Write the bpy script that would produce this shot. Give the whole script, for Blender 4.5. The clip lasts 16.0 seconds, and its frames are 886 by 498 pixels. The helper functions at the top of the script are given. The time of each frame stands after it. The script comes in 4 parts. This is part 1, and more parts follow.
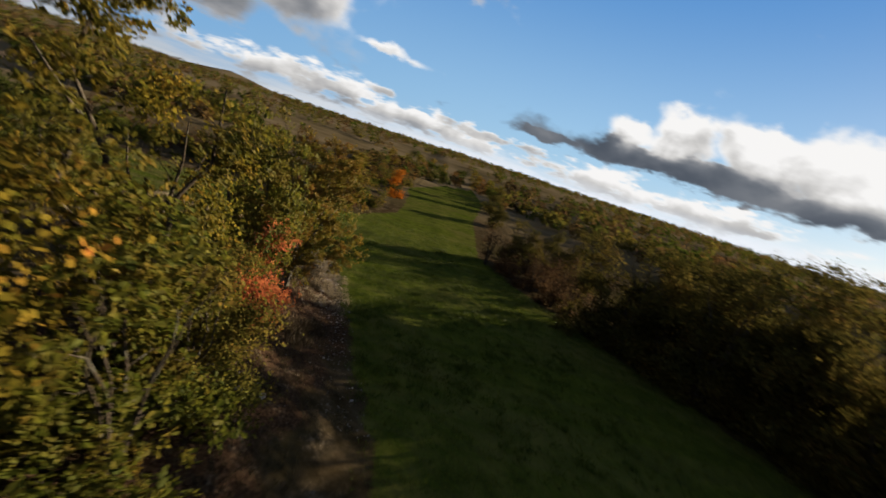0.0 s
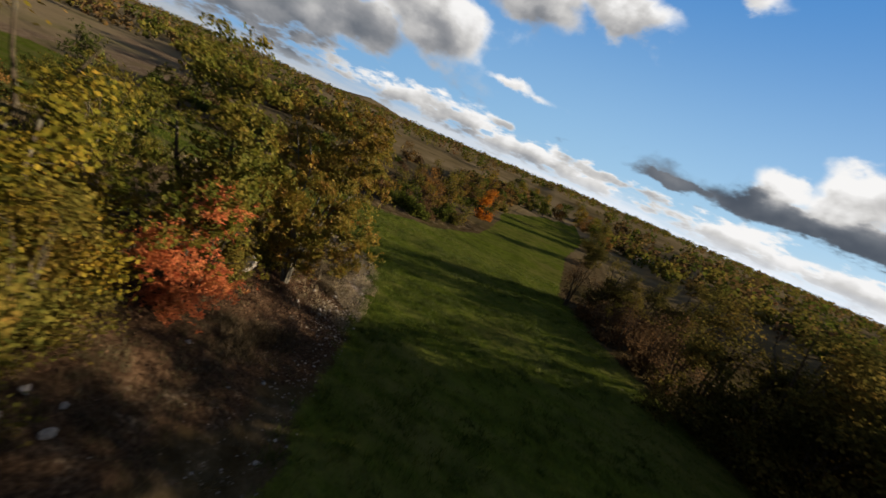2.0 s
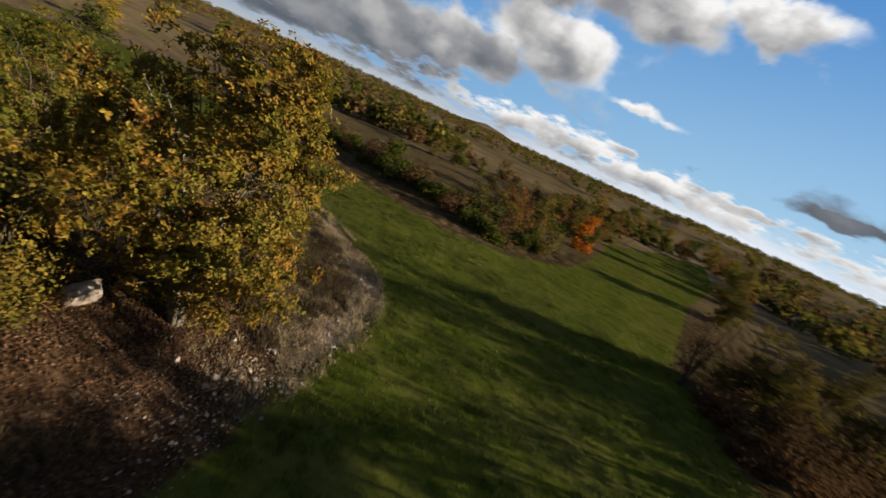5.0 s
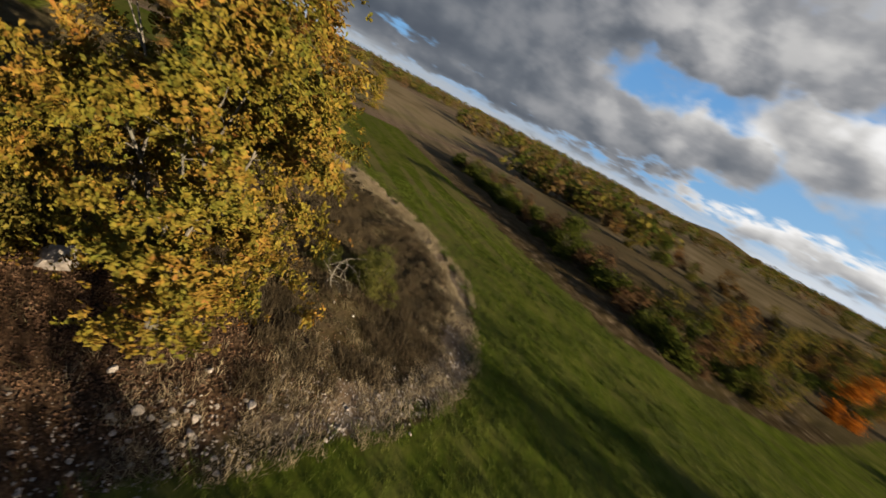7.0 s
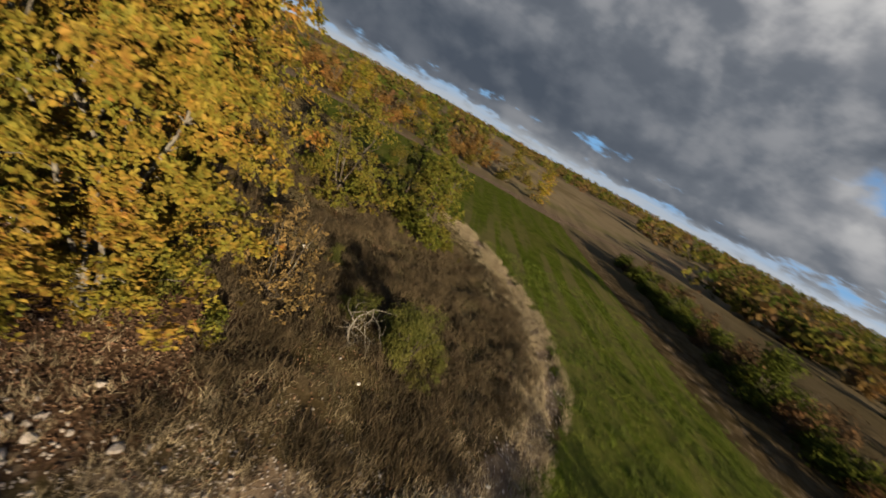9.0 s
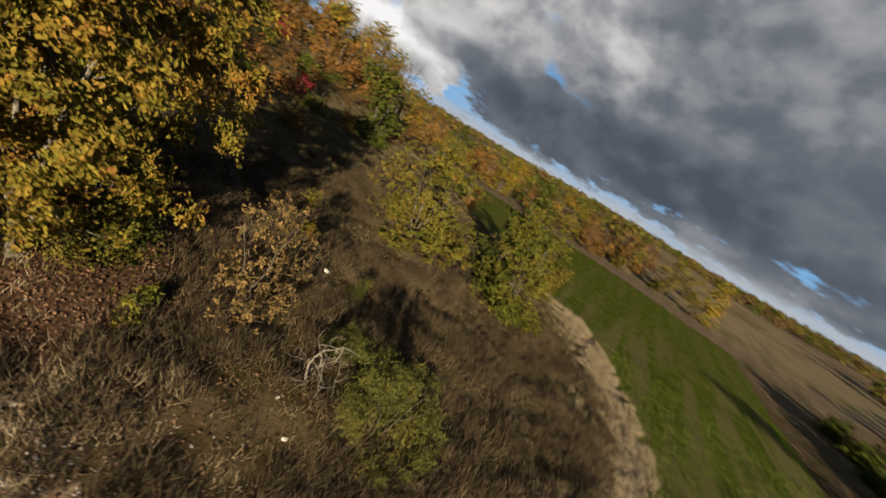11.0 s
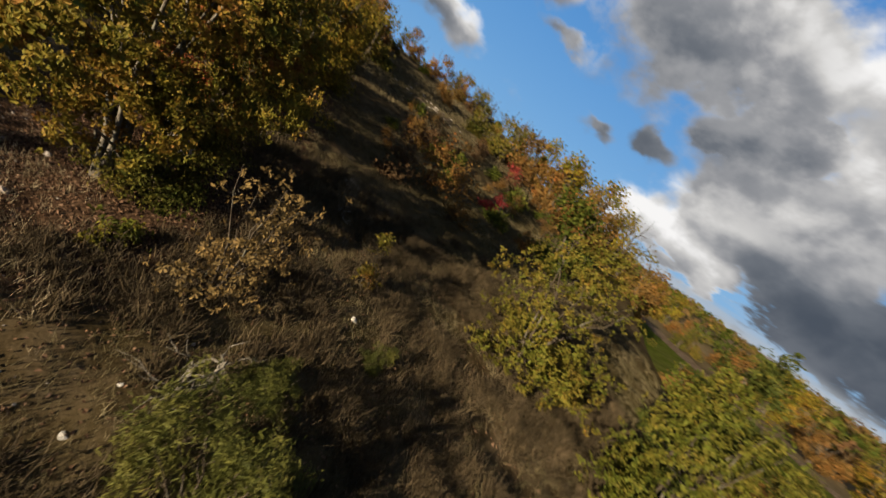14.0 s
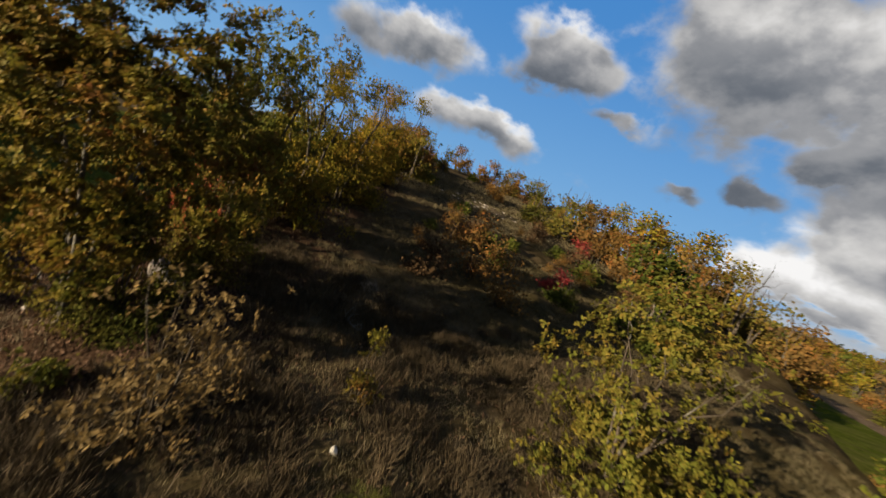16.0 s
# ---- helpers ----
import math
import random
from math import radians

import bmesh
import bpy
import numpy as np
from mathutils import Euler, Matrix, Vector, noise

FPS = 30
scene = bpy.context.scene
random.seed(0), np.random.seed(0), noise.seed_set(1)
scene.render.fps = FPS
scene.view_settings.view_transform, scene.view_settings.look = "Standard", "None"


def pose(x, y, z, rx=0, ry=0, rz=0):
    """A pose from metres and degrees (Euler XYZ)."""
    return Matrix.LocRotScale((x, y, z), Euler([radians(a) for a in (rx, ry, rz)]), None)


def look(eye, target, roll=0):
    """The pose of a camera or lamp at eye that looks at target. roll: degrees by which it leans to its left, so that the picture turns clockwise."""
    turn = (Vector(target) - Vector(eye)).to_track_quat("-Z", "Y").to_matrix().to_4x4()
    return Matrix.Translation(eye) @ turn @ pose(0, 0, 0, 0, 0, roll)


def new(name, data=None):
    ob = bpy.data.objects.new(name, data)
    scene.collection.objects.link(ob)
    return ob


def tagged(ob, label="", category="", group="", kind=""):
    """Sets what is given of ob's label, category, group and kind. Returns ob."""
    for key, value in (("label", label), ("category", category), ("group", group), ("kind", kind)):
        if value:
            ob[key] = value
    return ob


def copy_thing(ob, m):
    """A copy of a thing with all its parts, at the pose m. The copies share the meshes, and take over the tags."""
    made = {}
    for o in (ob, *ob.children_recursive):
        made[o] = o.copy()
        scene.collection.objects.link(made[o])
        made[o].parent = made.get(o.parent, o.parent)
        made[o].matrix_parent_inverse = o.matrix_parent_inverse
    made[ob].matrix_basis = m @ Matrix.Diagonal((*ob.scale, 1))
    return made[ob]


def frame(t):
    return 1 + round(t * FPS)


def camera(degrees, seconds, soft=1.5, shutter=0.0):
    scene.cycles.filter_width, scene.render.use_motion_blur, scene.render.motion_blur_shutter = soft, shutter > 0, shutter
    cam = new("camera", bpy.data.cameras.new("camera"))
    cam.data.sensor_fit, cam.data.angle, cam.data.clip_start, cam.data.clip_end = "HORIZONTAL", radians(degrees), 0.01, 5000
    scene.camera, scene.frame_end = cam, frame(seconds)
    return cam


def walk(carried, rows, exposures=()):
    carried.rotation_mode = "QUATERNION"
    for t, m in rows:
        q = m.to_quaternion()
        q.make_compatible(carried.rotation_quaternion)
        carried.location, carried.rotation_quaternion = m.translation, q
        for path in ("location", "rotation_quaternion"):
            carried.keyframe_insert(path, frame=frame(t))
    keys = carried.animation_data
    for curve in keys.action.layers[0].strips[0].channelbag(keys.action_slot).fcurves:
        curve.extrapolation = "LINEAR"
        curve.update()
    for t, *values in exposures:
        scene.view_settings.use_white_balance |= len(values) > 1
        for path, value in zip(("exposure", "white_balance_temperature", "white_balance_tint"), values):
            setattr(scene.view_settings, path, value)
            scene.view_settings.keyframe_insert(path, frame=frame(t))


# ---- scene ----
PATH = [
    (0, (-0.633, -1.107, 7.794), (-0.461, 0.831, 7.330), 18.6),
    (0.5, (0.000, 0.000, 7.500), (0.000, 1.945, 7.033), 21.1),
    (1, (0.696, 1.073, 7.307), (0.539, 3.011, 6.837), 22.1),
    (1.5, (1.238, 2.124, 7.165), (0.976, 4.047, 6.684), 22.7),
    (2, (1.686, 3.285, 7.064), (1.343, 5.189, 6.559), 23.7),
    (2.5, (2.021, 4.389, 7.003), (1.617, 6.275, 6.474), 24.6),
    (3, (2.262, 5.633, 6.976), (1.795, 7.497, 6.423), 25.4),
    (5.5, (2.273, 11.717, 6.707), (1.262, 13.324, 6.078), 25.0),
    (6, (2.127, 12.923, 6.575), (0.911, 14.368, 5.917), 26.4),
    (6.5, (1.949, 14.017, 6.442), (0.547, 15.279, 5.777), 27.7),
    (7, (1.697, 15.176, 6.287), (0.116, 16.209, 5.627), 28.4),
    (7.5, (1.385, 16.227, 6.162), (-0.330, 17.016, 5.501), 28.7),
    (8, (0.942, 17.262, 6.000), (-0.869, 17.801, 5.345), 28.6),
    (8.5, (0.476, 18.194, 5.893), (-1.388, 18.526, 5.248), 28.6),
    (9, (-0.094, 19.120, 5.773), (-1.990, 19.239, 5.150), 28.7),
    (11.5, (-3.766, 22.316, 5.152), (-5.427, 21.351, 4.595), 32.4),
    (12, (-4.608, 22.652, 5.048), (-6.138, 21.491, 4.490), 34.9),
    (12.5, (-5.421, 22.915, 4.980), (-6.797, 21.577, 4.418), 37.1),
    (13, (-6.262, 23.055, 4.875), (-7.460, 21.554, 4.316), 38.6),
    (13.5, (-7.020, 23.098, 4.788), (-8.039, 21.463, 4.251), 38.5),
    (14, (-7.796, 23.038, 4.715), (-8.619, 21.283, 4.220), 36.5),
    (14.5, (-8.454, 22.852, 4.668), (-9.100, 21.012, 4.225), 33.4),
    (15, (-9.078, 22.562, 4.667), (-9.550, 20.656, 4.289), 29.5),
    (15.5, (-9.635, 22.203, 4.621), (-9.961, 20.253, 4.319), 25.1),
    (16, (-10.170, 21.737, 4.650), (-10.373, 19.761, 4.416), 21.3),
]
cam = camera(97.0, 16.0, 1.5, 0.9)
walk(cam, [(t, look(eye, target, roll)) for t, eye, target, roll in PATH])

# ---- sky, sun, exposure ----
SUN_AZ, SUN_EL = 59.0, 11.5
world = bpy.data.worlds.new("sky")
scene.world = world
world.use_nodes = True


class Nodes:
    """Short calls for building node trees."""

    def __init__(self, tree):
        self.tree = tree
        tree.nodes.clear()

    def add(self, kind, **values):
        n = self.tree.nodes.new(kind)
        for key, value in values.items():
            setattr(n, key, value)
        return n

    def plug(self, socket, value):
        if isinstance(value, bpy.types.NodeSocket):
            self.tree.links.new(value, socket)
        elif value is not None:
            socket.default_value = value

    def math(self, op, a, b=None, c=None, clamp=False):
        n = self.add("ShaderNodeMath", operation=op, use_clamp=clamp)
        for s, v in zip(n.inputs, (a, b, c)):
            self.plug(s, v)
        return n.outputs[0]

    def vec(self, op, a, b=None, scale=None):
        n = self.add("ShaderNodeVectorMath", operation=op)
        self.plug(n.inputs[0], a)
        self.plug(n.inputs[1], b)
        if scale is not None:
            self.plug(n.inputs["Scale"], scale)
        return n.outputs[0]

    def noise(self, vector, scale, detail=4.0, rough=0.55, distort=0.0):
        n = self.add("ShaderNodeTexNoise")
        self.plug(n.inputs["Vector"], vector)
        for key, v in (("Scale", scale), ("Detail", detail), ("Roughness", rough), ("Distortion", distort)):
            self.plug(n.inputs[key], v)
        return n.outputs["Fac"]

    def voronoi(self, vector, scale):
        n = self.add("ShaderNodeTexVoronoi")
        self.plug(n.inputs["Vector"], vector)
        self.plug(n.inputs["Scale"], scale)
        return n

    def span(self, value, lo, hi, a=0.0, b=1.0):
        n = self.add("ShaderNodeMapRange", interpolation_type="SMOOTHSTEP")
        for s, v in zip(n.inputs, (value, lo, hi, a, b)):
            self.plug(s, v)
        return n.outputs[0]

    def mix(self, fac, a, b, blend="MIX"):
        n = self.add("ShaderNodeMix", data_type="RGBA", blend_type=blend)
        self.plug(n.inputs[0], fac)
        self.plug(n.inputs[6], (*a, 1) if isinstance(a, tuple) and len(a) == 3 else a)
        self.plug(n.inputs[7], (*b, 1) if isinstance(b, tuple) and len(b) == 3 else b)
        return n.outputs[2]

    def ramp(self, fac, stops):
        n = self.add("ShaderNodeValToRGB")
        el = n.color_ramp.elements
        while len(el) < len(stops):
            el.new(0.5)
        for e, (p, c) in zip(el, stops):
            e.position, e.color = p, (*c, 1)
        self.plug(n.inputs[0], fac)
        return n.outputs[0]


# cloud banks: azimuth, elevation, half width, half height (degrees), amount, tone (0 slate, 1 white)
BANKS = (
    # the cumulus beside the sun: flat grey base, white heads, a thin tail
    (31, 6.9, 17, 1.5, 0.85, 0.12), (48, 6.6, 9, 1.6, 0.8, 0.25), (29.5, 10.8, 4.6, 3.0, 0.85, 1.0), (40, 10.6, 6.5, 3.2, 0.9, 0.95), (23.6, 9.4, 2.0, 2.0, 0.75, 0.9), (14.5, 6.3, 5, 0.9, 0.66, 0.22), (50, 9, 7, 4.0, 0.8, 1.0),
    # broken rows low over the horizon
    (27, 2.4, 26, 1.5, 0.52, 0.9), (-2, 2.6, 13, 1.2, 0.5, 0.72), (-22, 3.4, 9, 1.6, 0.55, 0.78), (-11.5, 4.7, 2.4, 0.7, 0.55, 0.8), (8, 3.8, 8, 0.9, 0.45, 0.6),
    # fair-weather clouds high in the north
    (-0.5, 22.0, 7.5, 2.6, 0.62, 0.85), (12, 26, 5, 1.6, 0.45, 0.85), (-24, 12.5, 8.5, 4.2, 0.66, 0.68), (-9.5, 10.0, 4.5, 1.0, 0.5, 0.82), (-34, 8.6, 7, 3.2, 0.7, 0.55), (-15, 21, 8, 4.0, 0.62, 0.72), (-27, 21, 9, 5, 0.7, 0.6),
    # the storm front in the north-west
    (-46, 7, 13, 4.5, 0.75, 0.52), (-60, 20, 17, 8, 0.85, 0.46), (-86, 9, 22, 5.5, 1.0, 0.03), (-75, 24, 22, 9, 0.9, 0.34), (-55, 4, 14, 1.8, 0.5, 0.34),
    (-100, 5.5, 11, 3, 0.9, 0.05), (-114, 25, 15, 8, 1.0, 0.84), (-131, 20, 6, 4, 0.95, 0.38), (-105, 15.5, 9, 4, 1.0, 0.82), (-112, 7.5, 11, 3.2, 1.0, 0.02), (-121, 10, 9, 4.5, 0.9, 0.4), (-85, 15, 34, 7, 0.85, 0.24), (-90, 33, 18, 9, 0.7, 0.45), (-127, 9, 6, 3.0, 0.75, 0.7), (-131, 5.0, 8, 3.0, 0.85, 0.88), (-112, 5, 8, 3.5, 0.9, 0.14), (-64, 8, 26, 4.5, 0.85, 0.26), (-74, 3.0, 26, 1.6, 0.7, 0.3),
    (-52, 24, 26, 9, 0.9, 0.55), (-40, 17.5, 9, 3.2, 0.7, 0.55), (-95, 24, 16, 10, 0.9, 0.36), (-123, 15, 9, 5.5, 0.95, 0.68),
    # the south-west: a great cloud with ragged scraps beside it
    (-143, 27, 13, 6.5, 1.0, 0.6), (-168, 22, 8, 4.5, 0.85, 0.45), (-140, 13, 3.4, 1.6, 0.46, 0.24), (-149, 11.5, 3.8, 1.3, 0.42, 0.32), (-174, 11.5, 10, 2.6, 0.5, 0.5), (172, 18, 9, 3.4, 0.55, 0.5), (-150, 42, 40, 10, 0.6, 0.5), (-158, 17.5, 4, 1.6, 0.4, 0.4),
    # the same broken cover, unseen overhead and in the east, added to brighten shadows
    (75, 34, 24, 9, 0.7, 0.9), (110, 16, 30, 7, 0.65, 0.8), (140, 30, 24, 9, 0.65, 0.8), (20, 48, 60, 9, 0.5, 0.7), (-100, 62, 90, 12, 0.5, 0.6), (90, 70, 120, 14, 0.45, 0.7),
)


def build_sky():
    n = Nodes(world.node_tree)
    sky = n.add("ShaderNodeTexSky", sky_type="NISHITA", sun_disc=False, sun_elevation=radians(SUN_EL), sun_rotation=radians(SUN_AZ), altitude=300.0, air_density=1.0, dust_density=0.6, ozone_density=1.6)
    way = n.vec("NORMALIZE", n.add("ShaderNodeTexCoord").outputs["Generated"])
    sep = n.add("ShaderNodeSeparateXYZ")
    n.plug(sep.inputs[0], way)
    x, y, z = sep.outputs
    az = n.math("MULTIPLY", n.math("ARCTAN2", x, y), 180 / math.pi)
    el = n.math("MULTIPLY", n.math("ARCSINE", z), 180 / math.pi)
    # billowing outlines: the banks are bent by noise at two sizes
    bent = n.math("MULTIPLY_ADD", n.math("SUBTRACT", n.noise(n.vec("MULTIPLY", way, (1.0, 1.0, 1.5)), 5.0, 2.0, 0.5), 0.5), 15.0, az)
    billow = n.math("SUBTRACT", n.noise(n.vec("MULTIPLY", n.vec("ADD", way, (3.1, 1.7, 0.4)), (1.0, 1.0, 1.6)), 10.0, 6.0, 0.55), 0.5)
    lifted = n.math("MULTIPLY_ADD", billow, n.span(el, 0.0, 14.0, 1.5, 7.0), el)
    total = weight = rise = tone = None
    for a, e, w, h, amount, shade in BANKS:
        da = n.math("DIVIDE", n.math("WRAP", n.math("SUBTRACT", bent, a), 180.0, -180.0), w)
        de = n.math("DIVIDE", n.math("SUBTRACT", lifted, e), h)
        g = n.math("EXPONENT", n.math("MULTIPLY", n.math("ADD", n.math("MULTIPLY", da, da), n.math("MULTIPLY", de, de)), -1.0))
        ga = n.math("MULTIPLY", g, amount)
        total = ga if total is None else n.math("MAXIMUM", total, ga)
        gg = n.math("MULTIPLY", g, g)
        weight = n.math("ADD", gg, 1e-5) if weight is None else n.math("ADD", weight, gg)
        rise = n.math("MULTIPLY", gg, de) if rise is None else n.math("MULTIPLY_ADD", gg, de, rise)
        tone = n.math("MULTIPLY", gg, shade) if tone is None else n.math("MULTIPLY_ADD", gg, shade, tone)
    rise, tone = n.math("DIVIDE", rise, weight), n.math("DIVIDE", tone, weight)
    flat = n.vec("MULTIPLY", way, (1.0, 1.0, 1.35))
    sun_way = (math.sin(radians(SUN_AZ)) * 0.02, math.cos(radians(SUN_AZ)) * 0.02, 0.05)
    puff = n.noise(flat, 6.2, 9.0, 0.54, 0.1)
    soft = n.noise(flat, 6.2, 5.0, 0.5, 0.1)
    puff_sunward = n.noise(n.vec("ADD", flat, sun_way), 6.2, 5.0, 0.5, 0.1)
    dens = n.math("ADD", total, n.math("MULTIPLY", n.math("SUBTRACT", puff, 0.5), 0.9))
    low = n.math("SUBTRACT", n.noise(n.vec("MULTIPLY", way, (1.0, 1.0, 3.2)), 15.0, 6.0, 0.6), 0.5)
    dens = n.math("MULTIPLY_ADD", low, n.span(el, 3.5, 8.0, 1.5, 0.0), dens)
    cover = n.span(dens, 0.12, 0.38)
    lit = n.math("MULTIPLY", n.math("SUBTRACT", n.span(n.math("SUBTRACT", soft, puff_sunward), -0.16, 0.18), 0.5), n.span(tone, 0.0, 0.6, 0.5, 1.0))
    toward = n.span(n.math("ADD", n.math("MULTIPLY", x, math.sin(radians(SUN_AZ))), n.math("MULTIPLY", y, math.cos(radians(SUN_AZ)))), -0.5, 1.0)
    # white bulging tops, grey bases, thin bright edges
    value = n.math("MULTIPLY_ADD", lit, 0.38, tone)
    value = n.math("MULTIPLY_ADD", n.math("MULTIPLY", n.math("MULTIPLY", rise, 0.36), n.span(tone, 0.1, 0.6)), 1.0, value)
    value = n.math("MULTIPLY_ADD", n.span(dens, 0.13, 0.45, 0.3, 0.0), n.span(tone, 0.1, 0.5), value)
    cloud = n.ramp(value, [(0.0, (0.065, 0.080, 0.105)), (0.25, (0.14, 0.155, 0.18)), (0.5, (0.29, 0.295, 0.31)), (0.78, (0.56, 0.55, 0.54)), (1.0, (0.86, 0.85, 0.84))])
    veil = n.math("MULTIPLY", n.span(el, -1.0, 5.0, 1.0, 0.0), n.span(n.noise(n.vec("MULTIPLY", way, (1.0, 1.0, 9.0)), 6.0, 6.0, 0.6), 0.34, 0.62))
    pale = n.mix(toward, (0.42, 0.45, 0.48), (0.80, 0.84, 0.90))
    deep = n.mix(n.span(el, 1.0, 32.0), n.mix(toward, (0.16, 0.40, 0.76), (0.38, 0.64, 0.90)), (0.062, 0.27, 0.68))
    blue = n.mix(0.75, n.vec("SCALE", sky.outputs[0], None, 0.06), deep)
    out = n.mix(n.math("MULTIPLY", veil, 0.85), blue, pale)
    out = n.mix(cover, out, cloud)
    slit = n.math("MULTIPLY", n.span(el, 0.4, 2.6, 1.0, 0.0), n.span(n.noise(n.vec("MULTIPLY", way, (1.0, 1.0, 12.0)), 5.0, 5.0, 0.6), 0.36, 0.6, 0.6, 1.0))
    out = n.mix(slit, out, pale)
    bg = n.add("ShaderNodeBackground")
    n.plug(bg.inputs[0], out)
    bg.inputs[1].default_value = 0.228
    n.plug(n.add("ShaderNodeOutputWorld").inputs[0], bg.outputs[0])


build_sky()
lamp = bpy.data.lights.new("sun", "SUN")
lamp.energy, lamp.angle, lamp.color = 5.0, radians(0.53), (1.0, 0.84, 0.60)
sun = new("sun", lamp)
a, e = radians(SUN_AZ), radians(SUN_EL)
sun.matrix_world = look((60 * math.sin(a) * math.cos(e), 60 * math.cos(a) * math.cos(e), 60 * math.sin(e)), (0, 0, 0))
scene.view_settings.exposure = 2.25


# ---- materials ----
def material(name, build, rough=0.8):
    """build(n, coords) gives colour, height (or None) and roughness (or None)."""
    m = bpy.data.materials.new(name)
    m.use_nodes = True
    n = Nodes(m.node_tree)
    coords = n.add("ShaderNodeTexCoord").outputs["Object"]
    colour, height, gloss = build(n, coords)
    p = n.add("ShaderNodeBsdfPrincipled")
    n.plug(p.inputs["Base Color"], (*colour, 1) if isinstance(colour, tuple) else colour)
    n.plug(p.inputs["Roughness"], rough if gloss is None else gloss)
    p.inputs["Specular IOR Level"].default_value = 0.0
    if height is not None:
        b = n.add("ShaderNodeBump")
        b.inputs["Distance"].default_value = 0.03
        b.inputs["Strength"].default_value = 0.8
        n.plug(b.inputs["Height"], height)
        n.plug(p.inputs["Normal"], b.outputs[0])
    n.plug(n.add("ShaderNodeOutputMaterial").inputs[0], p.outputs[0])
    return m


def leaf_material(name, stops, patch=1.1, through_light=0.32, gloss=0.06):
    """Leaves: each its own shade, in patches over the crown, letting light through."""
    m = bpy.data.materials.new(name)
    m.use_nodes = True
    n = Nodes(m.node_tree)
    pos = n.add("ShaderNodeNewGeometry")
    own = pos.outputs["Random Per Island"]
    info = n.add("ShaderNodeObjectInfo").outputs["Random"]
    drift = n.noise(pos.outputs["Position"], patch, 3.0, 0.6)
    fac = n.math("ADD", n.math("MULTIPLY", n.math("SUBTRACT", drift, 0.5), 1.3), n.math("MULTIPLY", own, 0.26))
    close = n.noise(pos.outputs["Position"], patch * 4.5, 2.0, 0.5)
    fac = n.math("ADD", fac, n.math("MULTIPLY", n.math("SUBTRACT", close, 0.5), 0.7))
    fac = n.math("ADD", fac, n.math("MULTIPLY", n.math("SUBTRACT", info, 0.5), 0.25))
    fac = n.math("ADD", fac, 0.37, clamp=True)
    colour = n.ramp(fac, stops)
    dark = n.math("ADD", 0.35, n.math("MULTIPLY", n.math("FRACT", n.math("MULTIPLY", own, 17.3)), 0.30))
    colour = n.vec("SCALE", colour, None, dark)
    p = n.add("ShaderNodeBsdfPrincipled")
    n.plug(p.inputs["Base Color"], colour)
    p.inputs["Roughness"].default_value = 0.65
    p.inputs["Specular IOR Level"].default_value = gloss
    t = n.add("ShaderNodeBsdfTranslucent")
    n.plug(t.inputs[0], colour)
    mixer = n.add("ShaderNodeMixShader")
    mixer.inputs[0].default_value = through_light
    n.plug(mixer.inputs[1], p.outputs[0])
    n.plug(mixer.inputs[2], t.outputs[0])
    n.plug(n.add("ShaderNodeOutputMaterial").inputs[0], mixer.outputs[0])
    return m


